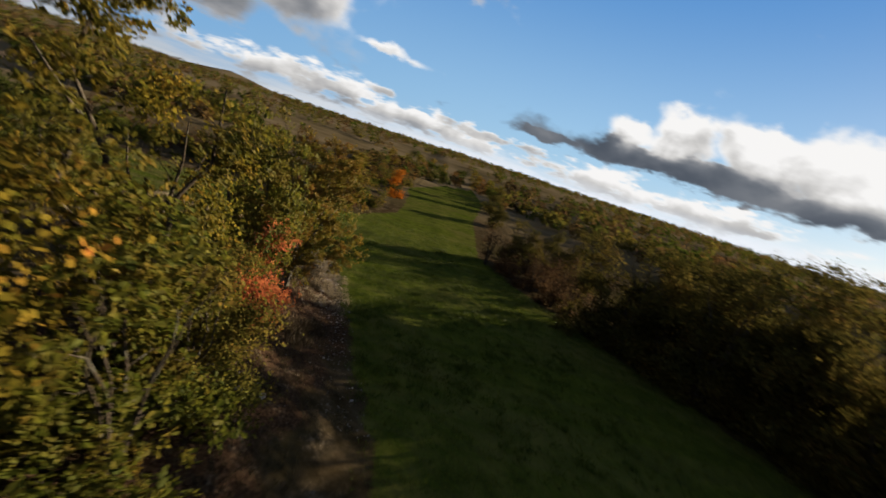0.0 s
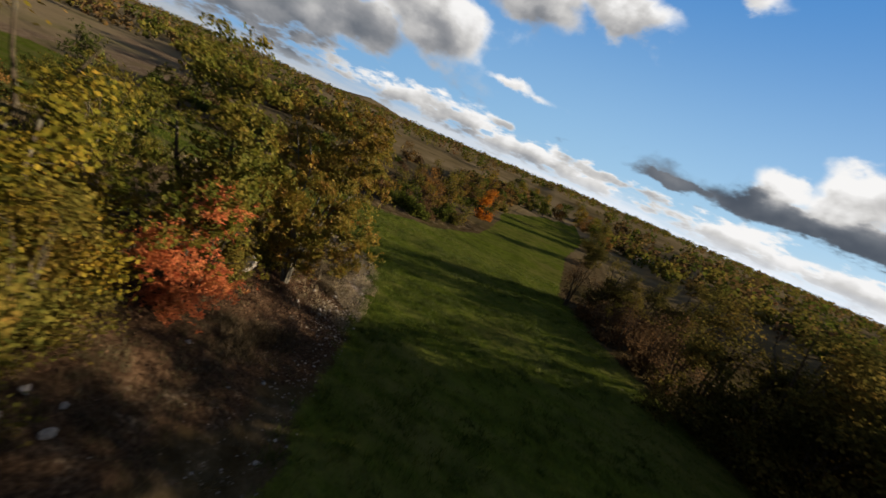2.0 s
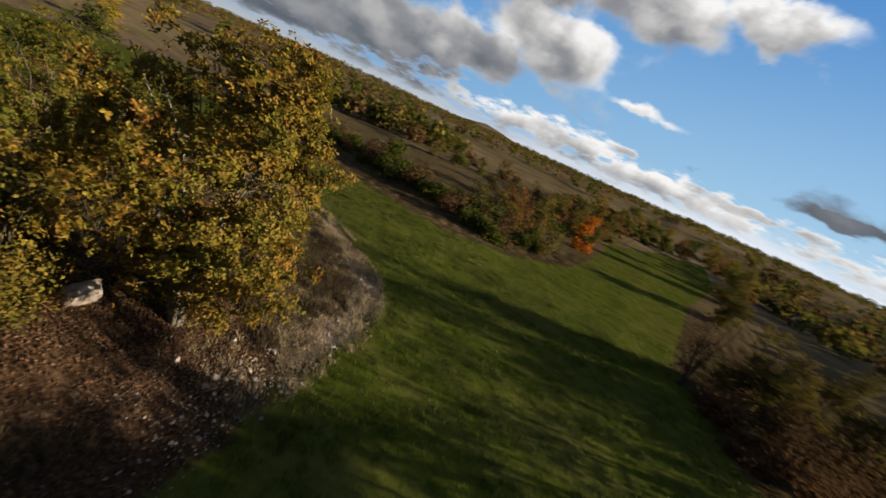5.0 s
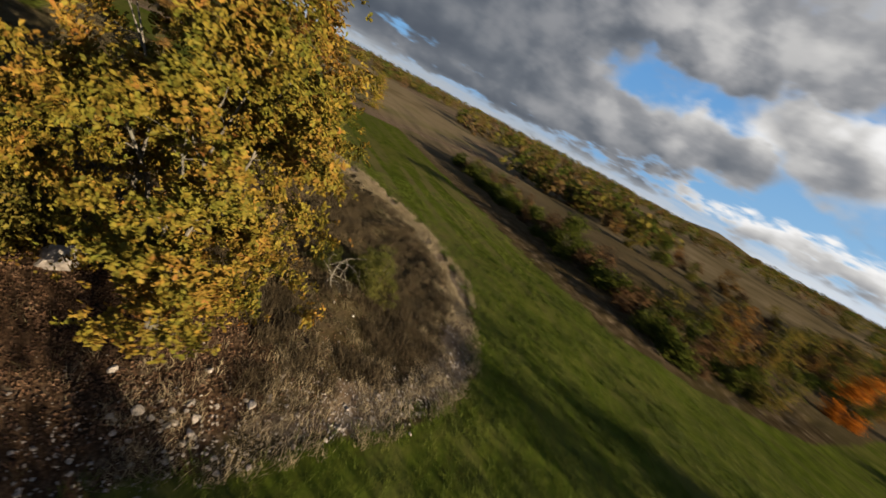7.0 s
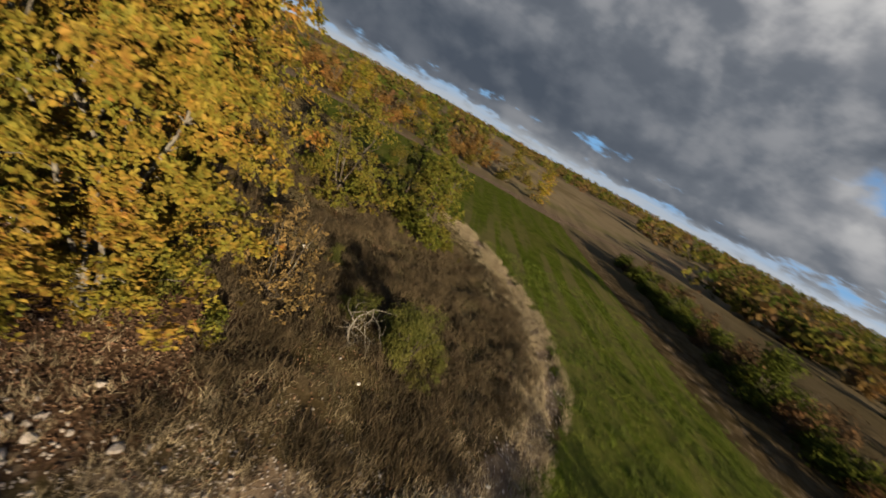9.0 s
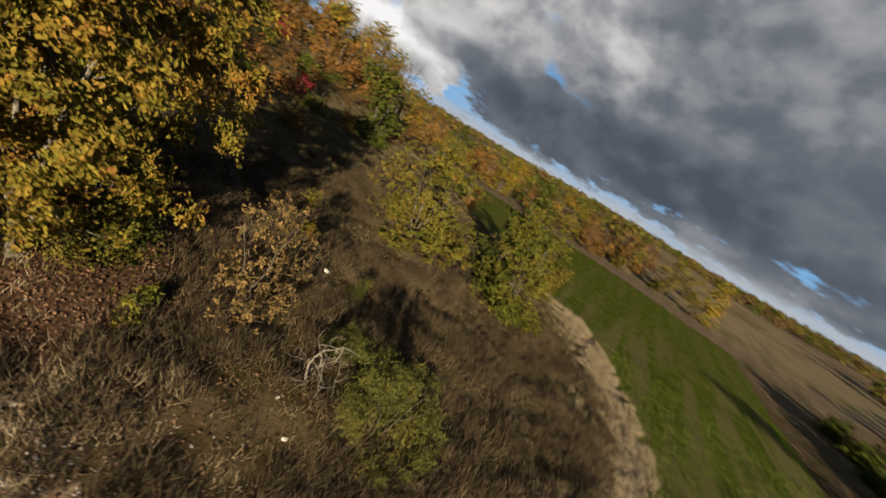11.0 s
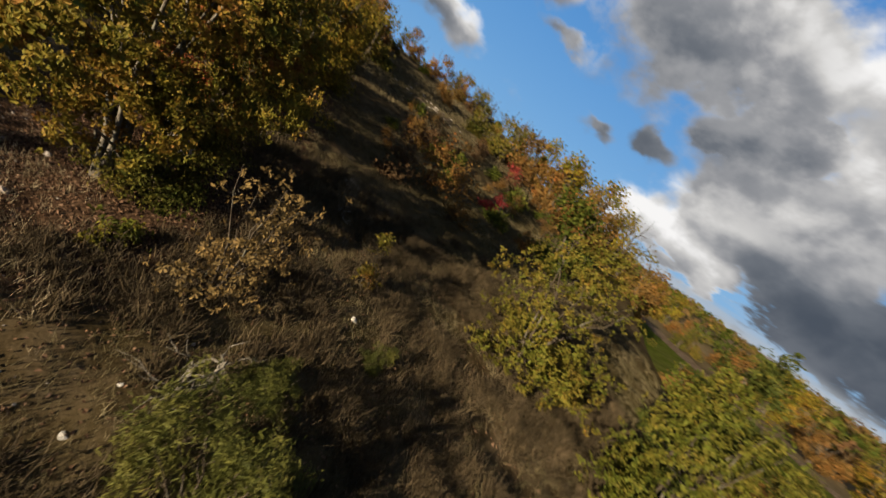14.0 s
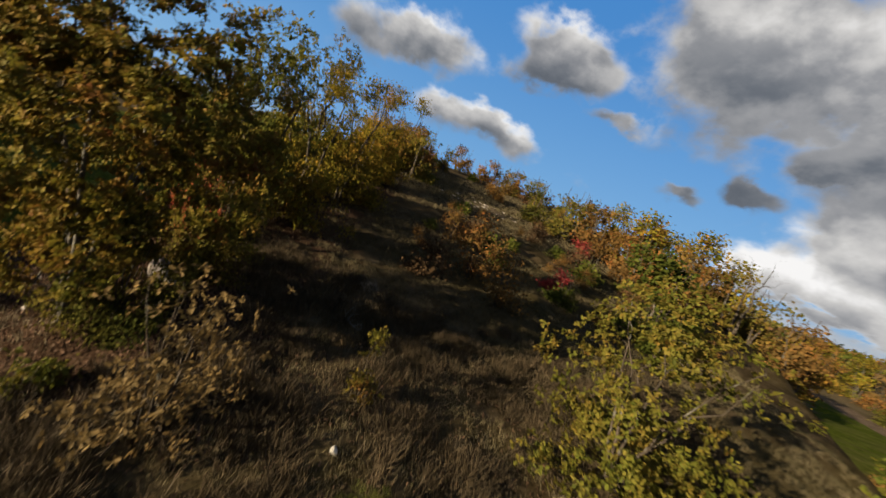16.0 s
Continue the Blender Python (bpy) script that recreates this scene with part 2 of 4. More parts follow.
def ground_look(n, co):
    zone = n.add("ShaderNodeAttribute", attribute_name="zone")
    sep = n.add("ShaderNodeSeparateColor")
    n.plug(sep.inputs[0], zone.outputs["Color"])
    field, stony, litter = sep.outputs
    fine = n.noise(co, 9.0, 6.0, 0.65)
    mid = n.noise(co, 1.3, 5.0, 0.6)
    big = n.noise(co, 0.12, 4.0, 0.6)
    huge = n.noise(co, 0.012, 5.0, 0.62)
    grit = n.voronoi(co, 16.0)
    # dry turf of the terrace and the hill
    dry = n.ramp(n.math("ADD", n.math("MULTIPLY", mid, 0.6), n.math("MULTIPLY", fine, 0.4)), [(0.30, (0.030, 0.020, 0.010)), (0.45, (0.085, 0.060, 0.030)), (0.58, (0.15, 0.108, 0.060)), (0.74, (0.24, 0.19, 0.125))])
    dry = n.mix(n.span(big, 0.45, 0.62, 0.0, 0.55), dry, (0.085, 0.070, 0.026))
    far = n.ramp(n.math("ADD", n.math("MULTIPLY", huge, 0.7), n.math("MULTIPLY", big, 0.3)), [(0.36, (0.095, 0.076, 0.038)), (0.46, (0.21, 0.16, 0.085)), (0.56, (0.33, 0.25, 0.15)), (0.70, (0.17, 0.165, 0.055))])
    dry = n.mix(zone.outputs["Alpha"], dry, far)
    # sown field: drill rows, thin places
    rows = n.add("ShaderNodeTexWave", wave_type="BANDS", bands_direction="DIAGONAL")
    n.plug(rows.inputs["Vector"], co)
    rows.inputs["Scale"].default_value, rows.inputs["Distortion"].default_value, rows.inputs["Detail"].default_value = 1.1, 5.0, 3.0
    green = n.ramp(n.math("ADD", n.math("MULTIPLY", mid, 0.5), n.math("MULTIPLY", fine, 0.5)), [(0.30, (0.042, 0.046, 0.014)), (0.46, (0.090, 0.122, 0.016)), (0.62, (0.158, 0.198, 0.026)), (0.78, (0.24, 0.215, 0.06))])
    green = n.mix(n.math("MULTIPLY", rows.outputs["Fac"], 0.25), green, (0.10, 0.09, 0.022))
    green = n.mix(n.span(n.math("ADD", n.math("MULTIPLY", big, 0.6), n.math("MULTIPLY", mid, 0.4)), 0.47, 0.62, 0.0, 0.4), green, (0.20, 0.165, 0.055))
    # long bare streaks where the western arm thins out
    place = n.add("ShaderNodeSeparateXYZ")
    n.plug(place.inputs[0], co)
    streak = n.noise(n.vec("MULTIPLY", co, (0.05, 0.8, 0.0)), 1.0, 4.0, 0.6, 0.3)
    green = n.mix(n.math("MULTIPLY", n.span(streak, 0.46, 0.58), n.math("MULTIPLY", n.span(place.outputs[0], -26.0, -6.0, 0.5, 0.12), n.span(place.outputs[0], -38.0, -28.0, 0.35, 1.0))), green, (0.27, 0.20, 0.10))
    # limestone gravel and bare earth
    earth = n.ramp(n.math("ADD", n.math("MULTIPLY", mid, 0.5), n.math("MULTIPLY", fine, 0.5)), [(0.30, (0.095, 0.064, 0.042)), (0.5, (0.25, 0.175, 0.112)), (0.7, (0.50, 0.385, 0.26))])
    chips = n.span(n.math("ADD", grit.outputs["Distance"], n.math("MULTIPLY", mid, 0.3)), 0.24, 0.40, 1.0, 0.0)
    earth = n.mix(n.math("MULTIPLY", chips, 0.6), earth, (0.60, 0.51, 0.40))
    leafy = n.ramp(n.noise(co, 14.0, 3.0, 0.7), [(0.32, (0.030, 0.018, 0.011)), (0.5, (0.085, 0.050, 0.030)), (0.66, (0.17, 0.105, 0.062))])
    rag = n.math("MULTIPLY", n.math("SUBTRACT", n.math("ADD", n.math("MULTIPLY", mid, 0.5), n.math("MULTIPLY", fine, 0.5)), 0.5), 1.6)

    def edged(mask):
        return n.span(n.math("ADD", mask, rag), 0.32, 0.62)

    colour = n.mix(edged(litter), dry, leafy)
    colour = n.mix(edged(field), colour, green)
    colour = n.mix(edged(stony), colour, earth)
    height = n.math("ADD", n.math("MULTIPLY", fine, 0.7), n.math("MULTIPLY", chips, n.math("MULTIPLY", stony, 0.6)))
    return n.vec("SCALE", colour, None, 0.25), height, 1.0


def stone_look(n, co):
    info = n.add("ShaderNodeObjectInfo").outputs["Random"]
    g = n.add("ShaderNodeNewGeometry").outputs["Random Per Island"]
    f = n.noise(co, 7.0, 7.0, 0.65)
    c = n.ramp(f, [(0.3, (0.26, 0.21, 0.17)), (0.45, (0.46, 0.39, 0.34)), (0.65, (0.62, 0.54, 0.46)), (0.8, (0.42, 0.36, 0.30))])
    c = n.vec("SCALE", c, None, n.math("ADD", 0.17, n.math("MULTIPLY", n.math("ADD", info, g), 0.15)))
    c = n.mix(n.span(n.noise(co, 2.2, 4.0), 0.55, 0.75, 0.0, 0.4), c, (0.09, 0.08, 0.06))
    return c, n.noise(co, 14.0, 6.0, 0.7), 0.9


def bark_look(pale, dark):
    def build(n, co):
        long_co = n.vec("MULTIPLY", co, (1.0, 1.0, 0.25))
        f = n.noise(long_co, 22.0, 6.0, 0.7)
        c = n.vec("SCALE", n.ramp(f, [(0.35, dark), (0.58, pale)]), None, 0.26)
        c = n.mix(n.span(n.noise(co, 4.0, 4.0), 0.52, 0.66, 0.0, 0.6), c, (0.075, 0.072, 0.056))
        return c, f, 0.9
    return build


ground_mat = material("ground_cover", ground_look)
stone_mat = material("limestone", stone_look)
white_stone_mat = material("white_limestone", lambda n, co: (n.ramp(n.noise(co, 5.0, 6.0, 0.6), [(0.3, (0.17, 0.155, 0.135)), (0.5, (0.31, 0.29, 0.26))]), n.noise(co, 12.0, 5.0, 0.65), 0.9))
pale_bark_mat = material("weathered_wood", bark_look((0.36, 0.32, 0.26), (0.12, 0.095, 0.07)))
twig_mat = material("twig_bark", bark_look((0.16, 0.125, 0.09), (0.045, 0.035, 0.025)))
GOLD = [(0.0, (0.048, 0.058, 0.010)), (0.28, (0.112, 0.112, 0.015)), (0.52, (0.190, 0.148, 0.020)), (0.76, (0.250, 0.142, 0.024)), (1.0, (0.240, 0.090, 0.024))]
OLIVE = [(0.0, (0.045, 0.052, 0.009)), (0.3, (0.12, 0.105, 0.014)), (0.55, (0.21, 0.145, 0.020)), (0.8, (0.29, 0.155, 0.026)), (1.0, (0.28, 0.095, 0.024))]
YELLOW = [(0.0, (0.050, 0.066, 0.010)), (0.3, (0.105, 0.115, 0.015)), (0.6, (0.170, 0.142, 0.022)), (0.85, (0.24, 0.155, 0.028)), (1.0, (0.26, 0.115, 0.028))]
GREEN = [(0.0, (0.026, 0.036, 0.008)), (0.5, (0.065, 0.078, 0.014)), (0.8, (0.11, 0.11, 0.020)), (1.0, (0.17, 0.13, 0.024))]
RED = [(0.0, (0.34, 0.075, 0.030)), (0.4, (0.56, 0.14, 0.060)), (0.75, (0.66, 0.22, 0.08)), (1.0, (0.60, 0.30, 0.09))]
RUST = [(0.0, (0.070, 0.048, 0.016)), (0.35, (0.13, 0.080, 0.026)), (0.65, (0.195, 0.098, 0.028)), (1.0, (0.25, 0.085, 0.026))]
ORANGE = [(0.0, (0.28, 0.085, 0.014)), (0.5, (0.46, 0.14, 0.016)), (1.0, (0.52, 0.21, 0.03))]
TAN = [(0.0, (0.08, 0.058, 0.023)), (0.5, (0.165, 0.11, 0.04)), (1.0, (0.25, 0.155, 0.055))]
JUNIPER = [(0.0, (0.036, 0.042, 0.011)), (0.5, (0.085, 0.088, 0.018)), (1.0, (0.17, 0.145, 0.034))]
CRIMSON = [(0.0, (0.18, 0.025, 0.025)), (0.6, (0.32, 0.045, 0.045)), (1.0, (0.30, 0.09, 0.05))]
BROWN = [(0.0, (0.045, 0.032, 0.018)), (0.5, (0.10, 0.060, 0.030)), (1.0, (0.17, 0.085, 0.035))]
LEAF = {k: leaf_material(k + "_leaves", v) for k, v in dict(tan=TAN, juniper=JUNIPER).items()}
HEDGE = [(0.0, (0.035, 0.038, 0.012)), (0.4, (0.078, 0.070, 0.018)), (0.75, (0.135, 0.100, 0.024)), (1.0, (0.175, 0.090, 0.026))]
DULL_RUST = [(0.0, (0.050, 0.040, 0.018)), (0.4, (0.098, 0.068, 0.027)), (0.75, (0.145, 0.084, 0.029)), (1.0, (0.18, 0.078, 0.028))]
OLIVE_SCRUB = [(0.0, (0.035, 0.044, 0.011)), (0.35, (0.082, 0.082, 0.017)), (0.6, (0.135, 0.108, 0.022)), (0.82, (0.18, 0.115, 0.026)), (1.0, (0.195, 0.085, 0.025))]
FAR_LEAF = {k: leaf_material("far_" + k + "_leaves", v, 0.7, 0.34, 0.0) for k, v in dict(gold=GOLD, olive=OLIVE_SCRUB, green=GREEN, rust=RUST, orange=ORANGE, crimson=CRIMSON, brown=BROWN, yellow=OLIVE, hedge=HEDGE, dull_rust=DULL_RUST).items()}
LEAF["olive"] = leaf_material("olive_oak_leaves", OLIVE, 1.1, 0.5)
LEAF["yellow"] = leaf_material("yellow_oak_leaves", YELLOW, 1.1, 0.5)
LEAF["gold"] = leaf_material("golden_oak_leaves", GOLD, 1.1, 0.34)
LEAF["olive_green"] = leaf_material("olive_green_leaves", GREEN[:2] + [(0.7, (0.12, 0.115, 0.02)), (1.0, (0.19, 0.14, 0.025))], 1.1, 0.42)
LEAF["red"] = leaf_material("coral_leaves", RED, 1.1, 0.5)
straw_mat = leaf_material("dry_grass", [(0.0, (0.040, 0.030, 0.015)), (0.4, (0.085, 0.068, 0.032)), (0.7, (0.135, 0.108, 0.056)), (1.0, (0.22, 0.18, 0.108))], 0.9, 0.2)
bleached_mat = leaf_material("bleached_grass", [(0.0, (0.17, 0.13, 0.078)), (0.5, (0.30, 0.235, 0.145)), (1.0, (0.42, 0.34, 0.22))], 1.2, 0.25)
heath_mat = leaf_material("heath_tussocks", [(0.0, (0.026, 0.020, 0.012)), (0.5, (0.072, 0.052, 0.028)), (0.8, (0.12, 0.086, 0.048)), (1.0, (0.19, 0.125, 0.075))], 1.6, 0.15)
blade_mat = leaf_material("green_grass", [(0.0, (0.034, 0.046, 0.008)), (0.6, (0.088, 0.116, 0.014)), (1.0, (0.16, 0.16, 0.03))], 0.5, 0.3)
fallen_mat = leaf_material("fallen_leaves", [(0.0, (0.062, 0.034, 0.020)), (0.5, (0.125, 0.068, 0.038)), (1.0, (0.25, 0.155, 0.095))], 2.0, 0.1)

# ---- the lie of the land ----
FIELD = np.array([(2, -60), (0.9, -20), (0.4, 0), (-0.1, 7.2), (-1.2, 10.5), (-2, 13.9), (-3.2, 17.6), (-3.8, 20), (-4.6, 21.6), (-5.9, 23.3), (-8.8, 24.9), (-12, 26), (-17.3, 25.7), (-22.8, 23.8), (-27.2, 21.0), (-30.5, 12), (-36, 3), (-46, -6), (-57, -16), (-61, -16), (-58, 35), (-36, 34.6), (-27, 34.9), (-20, 34.8), (-15, 35), (-10.7, 36), (-7, 40.5), (-3.4, 48), (-3.1, 56), (-3.3, 68), (-4.2, 78), (4, 105), (13, 118), (13, 90), (8, 60), (6.6, 38), (9.1, 29.2), (11.6, 25), (15.6, 15.6), (18, 5), (19, -20), (20, -60)], float)


def from_edge(px, py, poly=FIELD, closed=True):
    """Distance to the outline, negative inside."""
    px, py = np.asarray(px, float), np.asarray(py, float)
    best = np.full(px.shape, 1e9)
    inside = np.zeros(px.shape, bool)
    ends = np.roll(poly, -1, 0) if closed else poly[1:]
    for (ax, ay), (bx, by) in zip(poly, ends):
        dx, dy = bx - ax, by - ay
        k = np.clip(((px - ax) * dx + (py - ay) * dy) / (dx * dx + dy * dy), 0, 1)
        best = np.minimum(best, np.hypot(px - ax - k * dx, py - ay - k * dy))
        if closed and ay != by:
            inside ^= ((ay > py) != (by > py)) & (px < (bx - ax) * (py - ay) / (by - ay) + ax)
    return np.where(inside, -best, best)


def smooth(v, lo, hi):
    k = np.clip((v - lo) / (hi - lo), 0, 1)
    return k * k * (3 - 2 * k)


def waves(x, y, size, seed):
    """Cheap smooth unevenness, about -1 to 1."""
    r = np.random.RandomState(seed)
    total = 0
    for i in range(7):
        a, p, s = r.uniform(0, 6.28), r.uniform(0, 6.28), size * r.uniform(0.6, 1.7)
        total = total + np.sin((x * math.cos(a) + y * math.sin(a)) * 6.28 / s + p)
    return total / 3.6


def height(x, y):
    x, y = np.asarray(x, float), np.asarray(y, float)
    d = from_edge(x, y)
    base = np.interp(y, [-60, 0, 6, 16, 20, 26, 40, 80, 130, 400], [2.6, 1.0, 0.7, -0.3, -0.62, -0.85, -1.3, -1.25, -0.6, 2.0])
    arm = smooth(-x, 4, 14) * smooth(60 - y, 0, 30)
    base = base * (1 - arm) + -0.75 * arm
    z = base
    out = np.maximum(d, 0)
    # southern hill, with the terrace at its foot
    hill = np.where(y < 16, 0.5 + 0.172 * (16 - y), 0.5 - 0.2 * (y - 16))
    hill = np.minimum(hill, 8.2 + 0.02 * (16 - y))
    hill = np.maximum(hill, base + 0.25)
    south = smooth(30 - y, 0, 6) * smooth(3.0 - x, 0, 5) * smooth(x + 54, 0, 26)
    z = z + (hill - z) * south * smooth(out, 0, 4.5)
    # slope north of the field's western arm, plateau all round
    west = smooth(-x, 50, 85)
    north = smooth((y - 33 + 20 * west) / (7 + 50 * west), 0, 1) * smooth(6 - x, 0, 12)
    z = z + north * (0.06 * np.minimum(np.maximum(out - 2.0, 0), 18) + 1.8 * smooth(out, 14, 90))
    rest = (1 - north) * (1 - south)
    z = z + rest * (2.0 * smooth(out, 6, 45) + 2.6 * smooth(out, 14, 120))
    r = np.hypot(x, y - 10)
    z = z + smooth(r, 150, 900) * (waves(x, y, 620, 3) * 2.6 + 0.5) + smooth(r, 900, 3000) * (waves(x, y, 2300, 4) * 9.0 + 5.0)
    lump = np.exp(-((x - -903) / 130) ** 2 - ((y - 1794) / 130) ** 2) * 38
    near = 1 - smooth(r, 60, 160)
    z = z + lump + near * smooth(out, 0.3, 2) * (0.10 * waves(x, y, 3.2, 5) + 0.05 * waves(x, y, 1.1, 6)) + near * 0.035 * waves(x, y, 4.0, 7)
    return z


def ground_z(x, y):
    return float(height(np.array([x]), np.array([y]))[0])


def mesh_of(name, verts, faces, mat, smooth_shade=False):
    """A mesh from arrays; faces all have the same number of corners."""
    verts, faces = np.asarray(verts, np.float32), np.asarray(faces, np.int32)
    me = bpy.data.meshes.new(name)
    me.vertices.add(len(verts))
    me.vertices.foreach_set("co", verts.ravel())
    me.loops.add(faces.size)
    me.loops.foreach_set("vertex_index", faces.ravel())
    me.polygons.add(len(faces))
    me.polygons.foreach_set("loop_start", np.arange(0, faces.size, faces.shape[1], dtype=np.int32))
    me.update(calc_edges=True)
    me.polygons.foreach_set("use_smooth", np.full(len(faces), smooth_shade))
    me.materials.append(mat)
    return me


def axis(fine_lo, fine_hi, step, reach):
    mid = list(np.arange(fine_lo, fine_hi + step / 2, step))
    s, v, up = step, mid[-1], []
    while v < reach:
        s *= 1.085
        v += s
        up.append(v)
    s, v, down = step, mid[0], []
    while v > -reach:
        s *= 1.085
        v -= s
        down.append(v)
    return np.array(down[::-1] + mid + up)


def build_ground():
    xs, ys = axis(-22, 18, 0.25, 4200), axis(-4, 42, 0.25, 4200)
    gx, gy = np.meshgrid(xs, ys)
    x, y = gx.ravel(), gy.ravel()
    z = height(x, y)
    nx, ny = len(xs), len(ys)
    i = (np.arange(ny - 1)[:, None] * nx + np.arange(nx - 1)[None, :]).ravel()
    me = mesh_of("ground", np.stack([x, y, z], 1), np.stack([i, i + 1, i + nx + 1, i + nx], 1), ground_mat, True)
    d = from_edge(x, y)
    wob = 0.5 * waves(x, y, 2.6, 11)
    field = smooth(-d + 0.35 * wob, -0.3, 0.5)
    # a farm track beside the field, a stony bank round the terrace, the far lane
    track = smooth(3.2 - np.abs(d - 1.8) * 1.7 + wob, 0, 2.2) * smooth(21 - y, 0, 6) * smooth(4 - x, 0, 4) * smooth(x + 10, 0, 4)
    bank = smooth(1.2 - np.abs(d - 0.6) * 1.5 + wob * 0.9, 0, 1.0) * (0.3 + 0.7 * smooth(y, 15.5, 19.5)) * smooth(y, 12, 15) * smooth(32 - y, 0, 3) * smooth(x + 30, 0, 8) * smooth(4 - x, 0, 3)
    lane = smooth(2.4 - np.abs(from_edge(x, y, np.array([(-62, -45), (-61, -16), (-58.5, 10), (-57.5, 34), (-62, 60)], float), False)), 0, 0.6)
    verge = 0.32 * smooth(2.0 - np.abs(d - 1.5) + wob, 0, 1) * smooth(y, 32, 35) * smooth(70 - y, 0, 20) * smooth(2 - x, 0, 3)
    scree = 0.7 * smooth(2.6 - np.hypot(x + 15.7, (y + 11.7) * 1.4) + wob * 2, 0, 1.5) + 0.6 * smooth(1.0 - np.hypot(x + 10, y - 10.2) + wob, 0, 0.8)
    scar = smooth(16 - np.hypot(x + 146, (y - 79) * 0.8), 0, 5) + smooth(5 - np.hypot((x + 52), (y - 46)), 0, 3) + smooth(7 - np.hypot((x + 75) * 0.6, (y - 66)), 0, 3)
    stony = np.clip(np.maximum.reduce([track * 0.3, bank, lane, verge, scree, scar]), 0, 1)
    litter = smooth(3.9 - np.hypot((x + 5.2) * 1.1, (y - 13.9) * 0.85) + wob, 0, 1.6) + smooth(4.0 - np.abs(x + 5.2) + wob, 0, 1.6) * smooth(16 - y, 0, 4) * smooth(y + 30, 0, 10)
    far = smooth(np.hypot(x, y - 15), 30, 80)
    tag = np.stack([field, stony * (1 - 0.6 * smooth(-d, 0.2, 0.8) * (1 - lane)), np.clip(litter, 0, 1), far], 1).astype(np.float32)
    at = me.color_attributes.new("zone", "FLOAT_COLOR", "POINT")
    at.data.foreach_set("color", tag.ravel())
    return tagged(new("ground", me), "rolling limestone ground with sown green field and dry turf", "ground", kind="structure")


build_ground()


# ---- plants ----
def tube(path, radii, sides=5):
    """A tapered bent tube: vertices and quads."""
    path, n = np.asarray(path, float), len(path)
    verts, quads = [], []
    for k in range(n):
        d = path[min(k + 1, n - 1)] - path[max(k - 1, 0)]
        d = d / (np.linalg.norm(d) + 1e-9)
        u = np.cross(d, (0.31, 0.95, 0.11) if abs(d[2]) > 0.6 else (0, 0, 1.0))
        u /= np.linalg.norm(u) + 1e-9
        w = np.cross(d, u)
        for j in range(sides):
            a = 6.2832 * j / sides
            verts.append(path[k] + radii[k] * (u * math.cos(a) + w * math.sin(a)))
    for k in range(n - 1):
        for j in range(sides):
            b, c = k * sides, (j + 1) % sides
            quads.append((b + j, b + c, b + sides + c, b + sides + j))
    return np.array(verts), np.array(quads)


def joined(pieces):
    verts, faces, at = [], [], 0
    for v, f in pieces:
        verts.append(v)
        faces.append(f + at)
        at += len(v)
    return np.concatenate(verts), np.concatenate(faces)


def leaves(rng, at, out, size, slim=0.5):
    """Folded leaf blades, two quads each, at the given places."""
    n = len(at)
    nrm = rng.normal(size=(n, 3)) + out * 0.7 + np.array([0, 0, 0.55])
    nrm /= np.linalg.norm(nrm, axis=1)[:, None]
    t = rng.normal(size=(n, 3)) + np.array([0, 0, -0.35])
    t -= (t * nrm).sum(1)[:, None] * nrm
    t /= np.linalg.norm(t, axis=1)[:, None]
    s = np.cross(nrm, t)
    L = (size * rng.uniform(0.65, 1.35, n))[:, None]
    w = L * slim
    fold = nrm * w * rng.uniform(0.1, 0.5, (n, 1))
    base, tip = at - t * L * 0.5, at + t * L * 0.5
    v = np.stack([base, tip, at - t * L * 0.22 + s * w * 0.36 + fold, at + t * L * 0.22 + s * w * 0.5 + fold, at - t * L * 0.22 - s * w * 0.36 + fold, at + t * L * 0.22 - s * w * 0.5 + fold], 1)
    k = (np.arange(n) * 6)[:, None]
    q = np.stack([k + [[0, 2, 3, 1]], k + [[0, 1, 5, 4]]], 1)
    return v.reshape(-1, 3), q.reshape(-1, 4)


def rosettes(rng, at, out, size, slim, each=8):
    """Leaves set round twig ends, tilted outward, as oaks carry them."""
    n = len(at)
    face = rng.normal(size=(n, 3)) * 0.45 + out * 0.85 + np.array([0, 0, 0.12])
    face /= np.linalg.norm(face, axis=1)[:, None]
    face, at = np.repeat(face, each, 0), np.repeat(at, each, 0)
    m = n * each
    t = rng.normal(size=(m, 3))
    t -= (t * face).sum(1)[:, None] * face
    t /= np.linalg.norm(t, axis=1)[:, None]
    t += face * rng.uniform(-0.35, 0.5, (m, 1))
    t /= np.linalg.norm(t, axis=1)[:, None]
    nrm = face + rng.normal(size=(m, 3)) * 0.3
    nrm -= (nrm * t).sum(1)[:, None] * t
    nrm /= np.linalg.norm(nrm, axis=1)[:, None]
    s = np.cross(nrm, t)
    L = (size * rng.uniform(0.6, 1.3, m))[:, None]
    w = L * slim
    fold = nrm * w * rng.uniform(0.05, 0.4, (m, 1))
    base = at + t * L * 0.12 + rng.normal(size=(m, 3)) * size * 0.25
    v = np.stack([base, base + t * L, base + t * L * 0.3 + s * w * 0.34 + fold, base + t * L * 0.72 + s * w * 0.5 + fold, base + t * L * 0.3 - s * w * 0.34 + fold, base + t * L * 0.72 - s * w * 0.5 + fold], 1)
    k = (np.arange(m) * 6)[:, None]
    q = np.stack([k + [[0, 2, 3, 1]], k + [[0, 1, 5, 4]]], 1)
    return v.reshape(-1, 3), q.reshape(-1, 4)


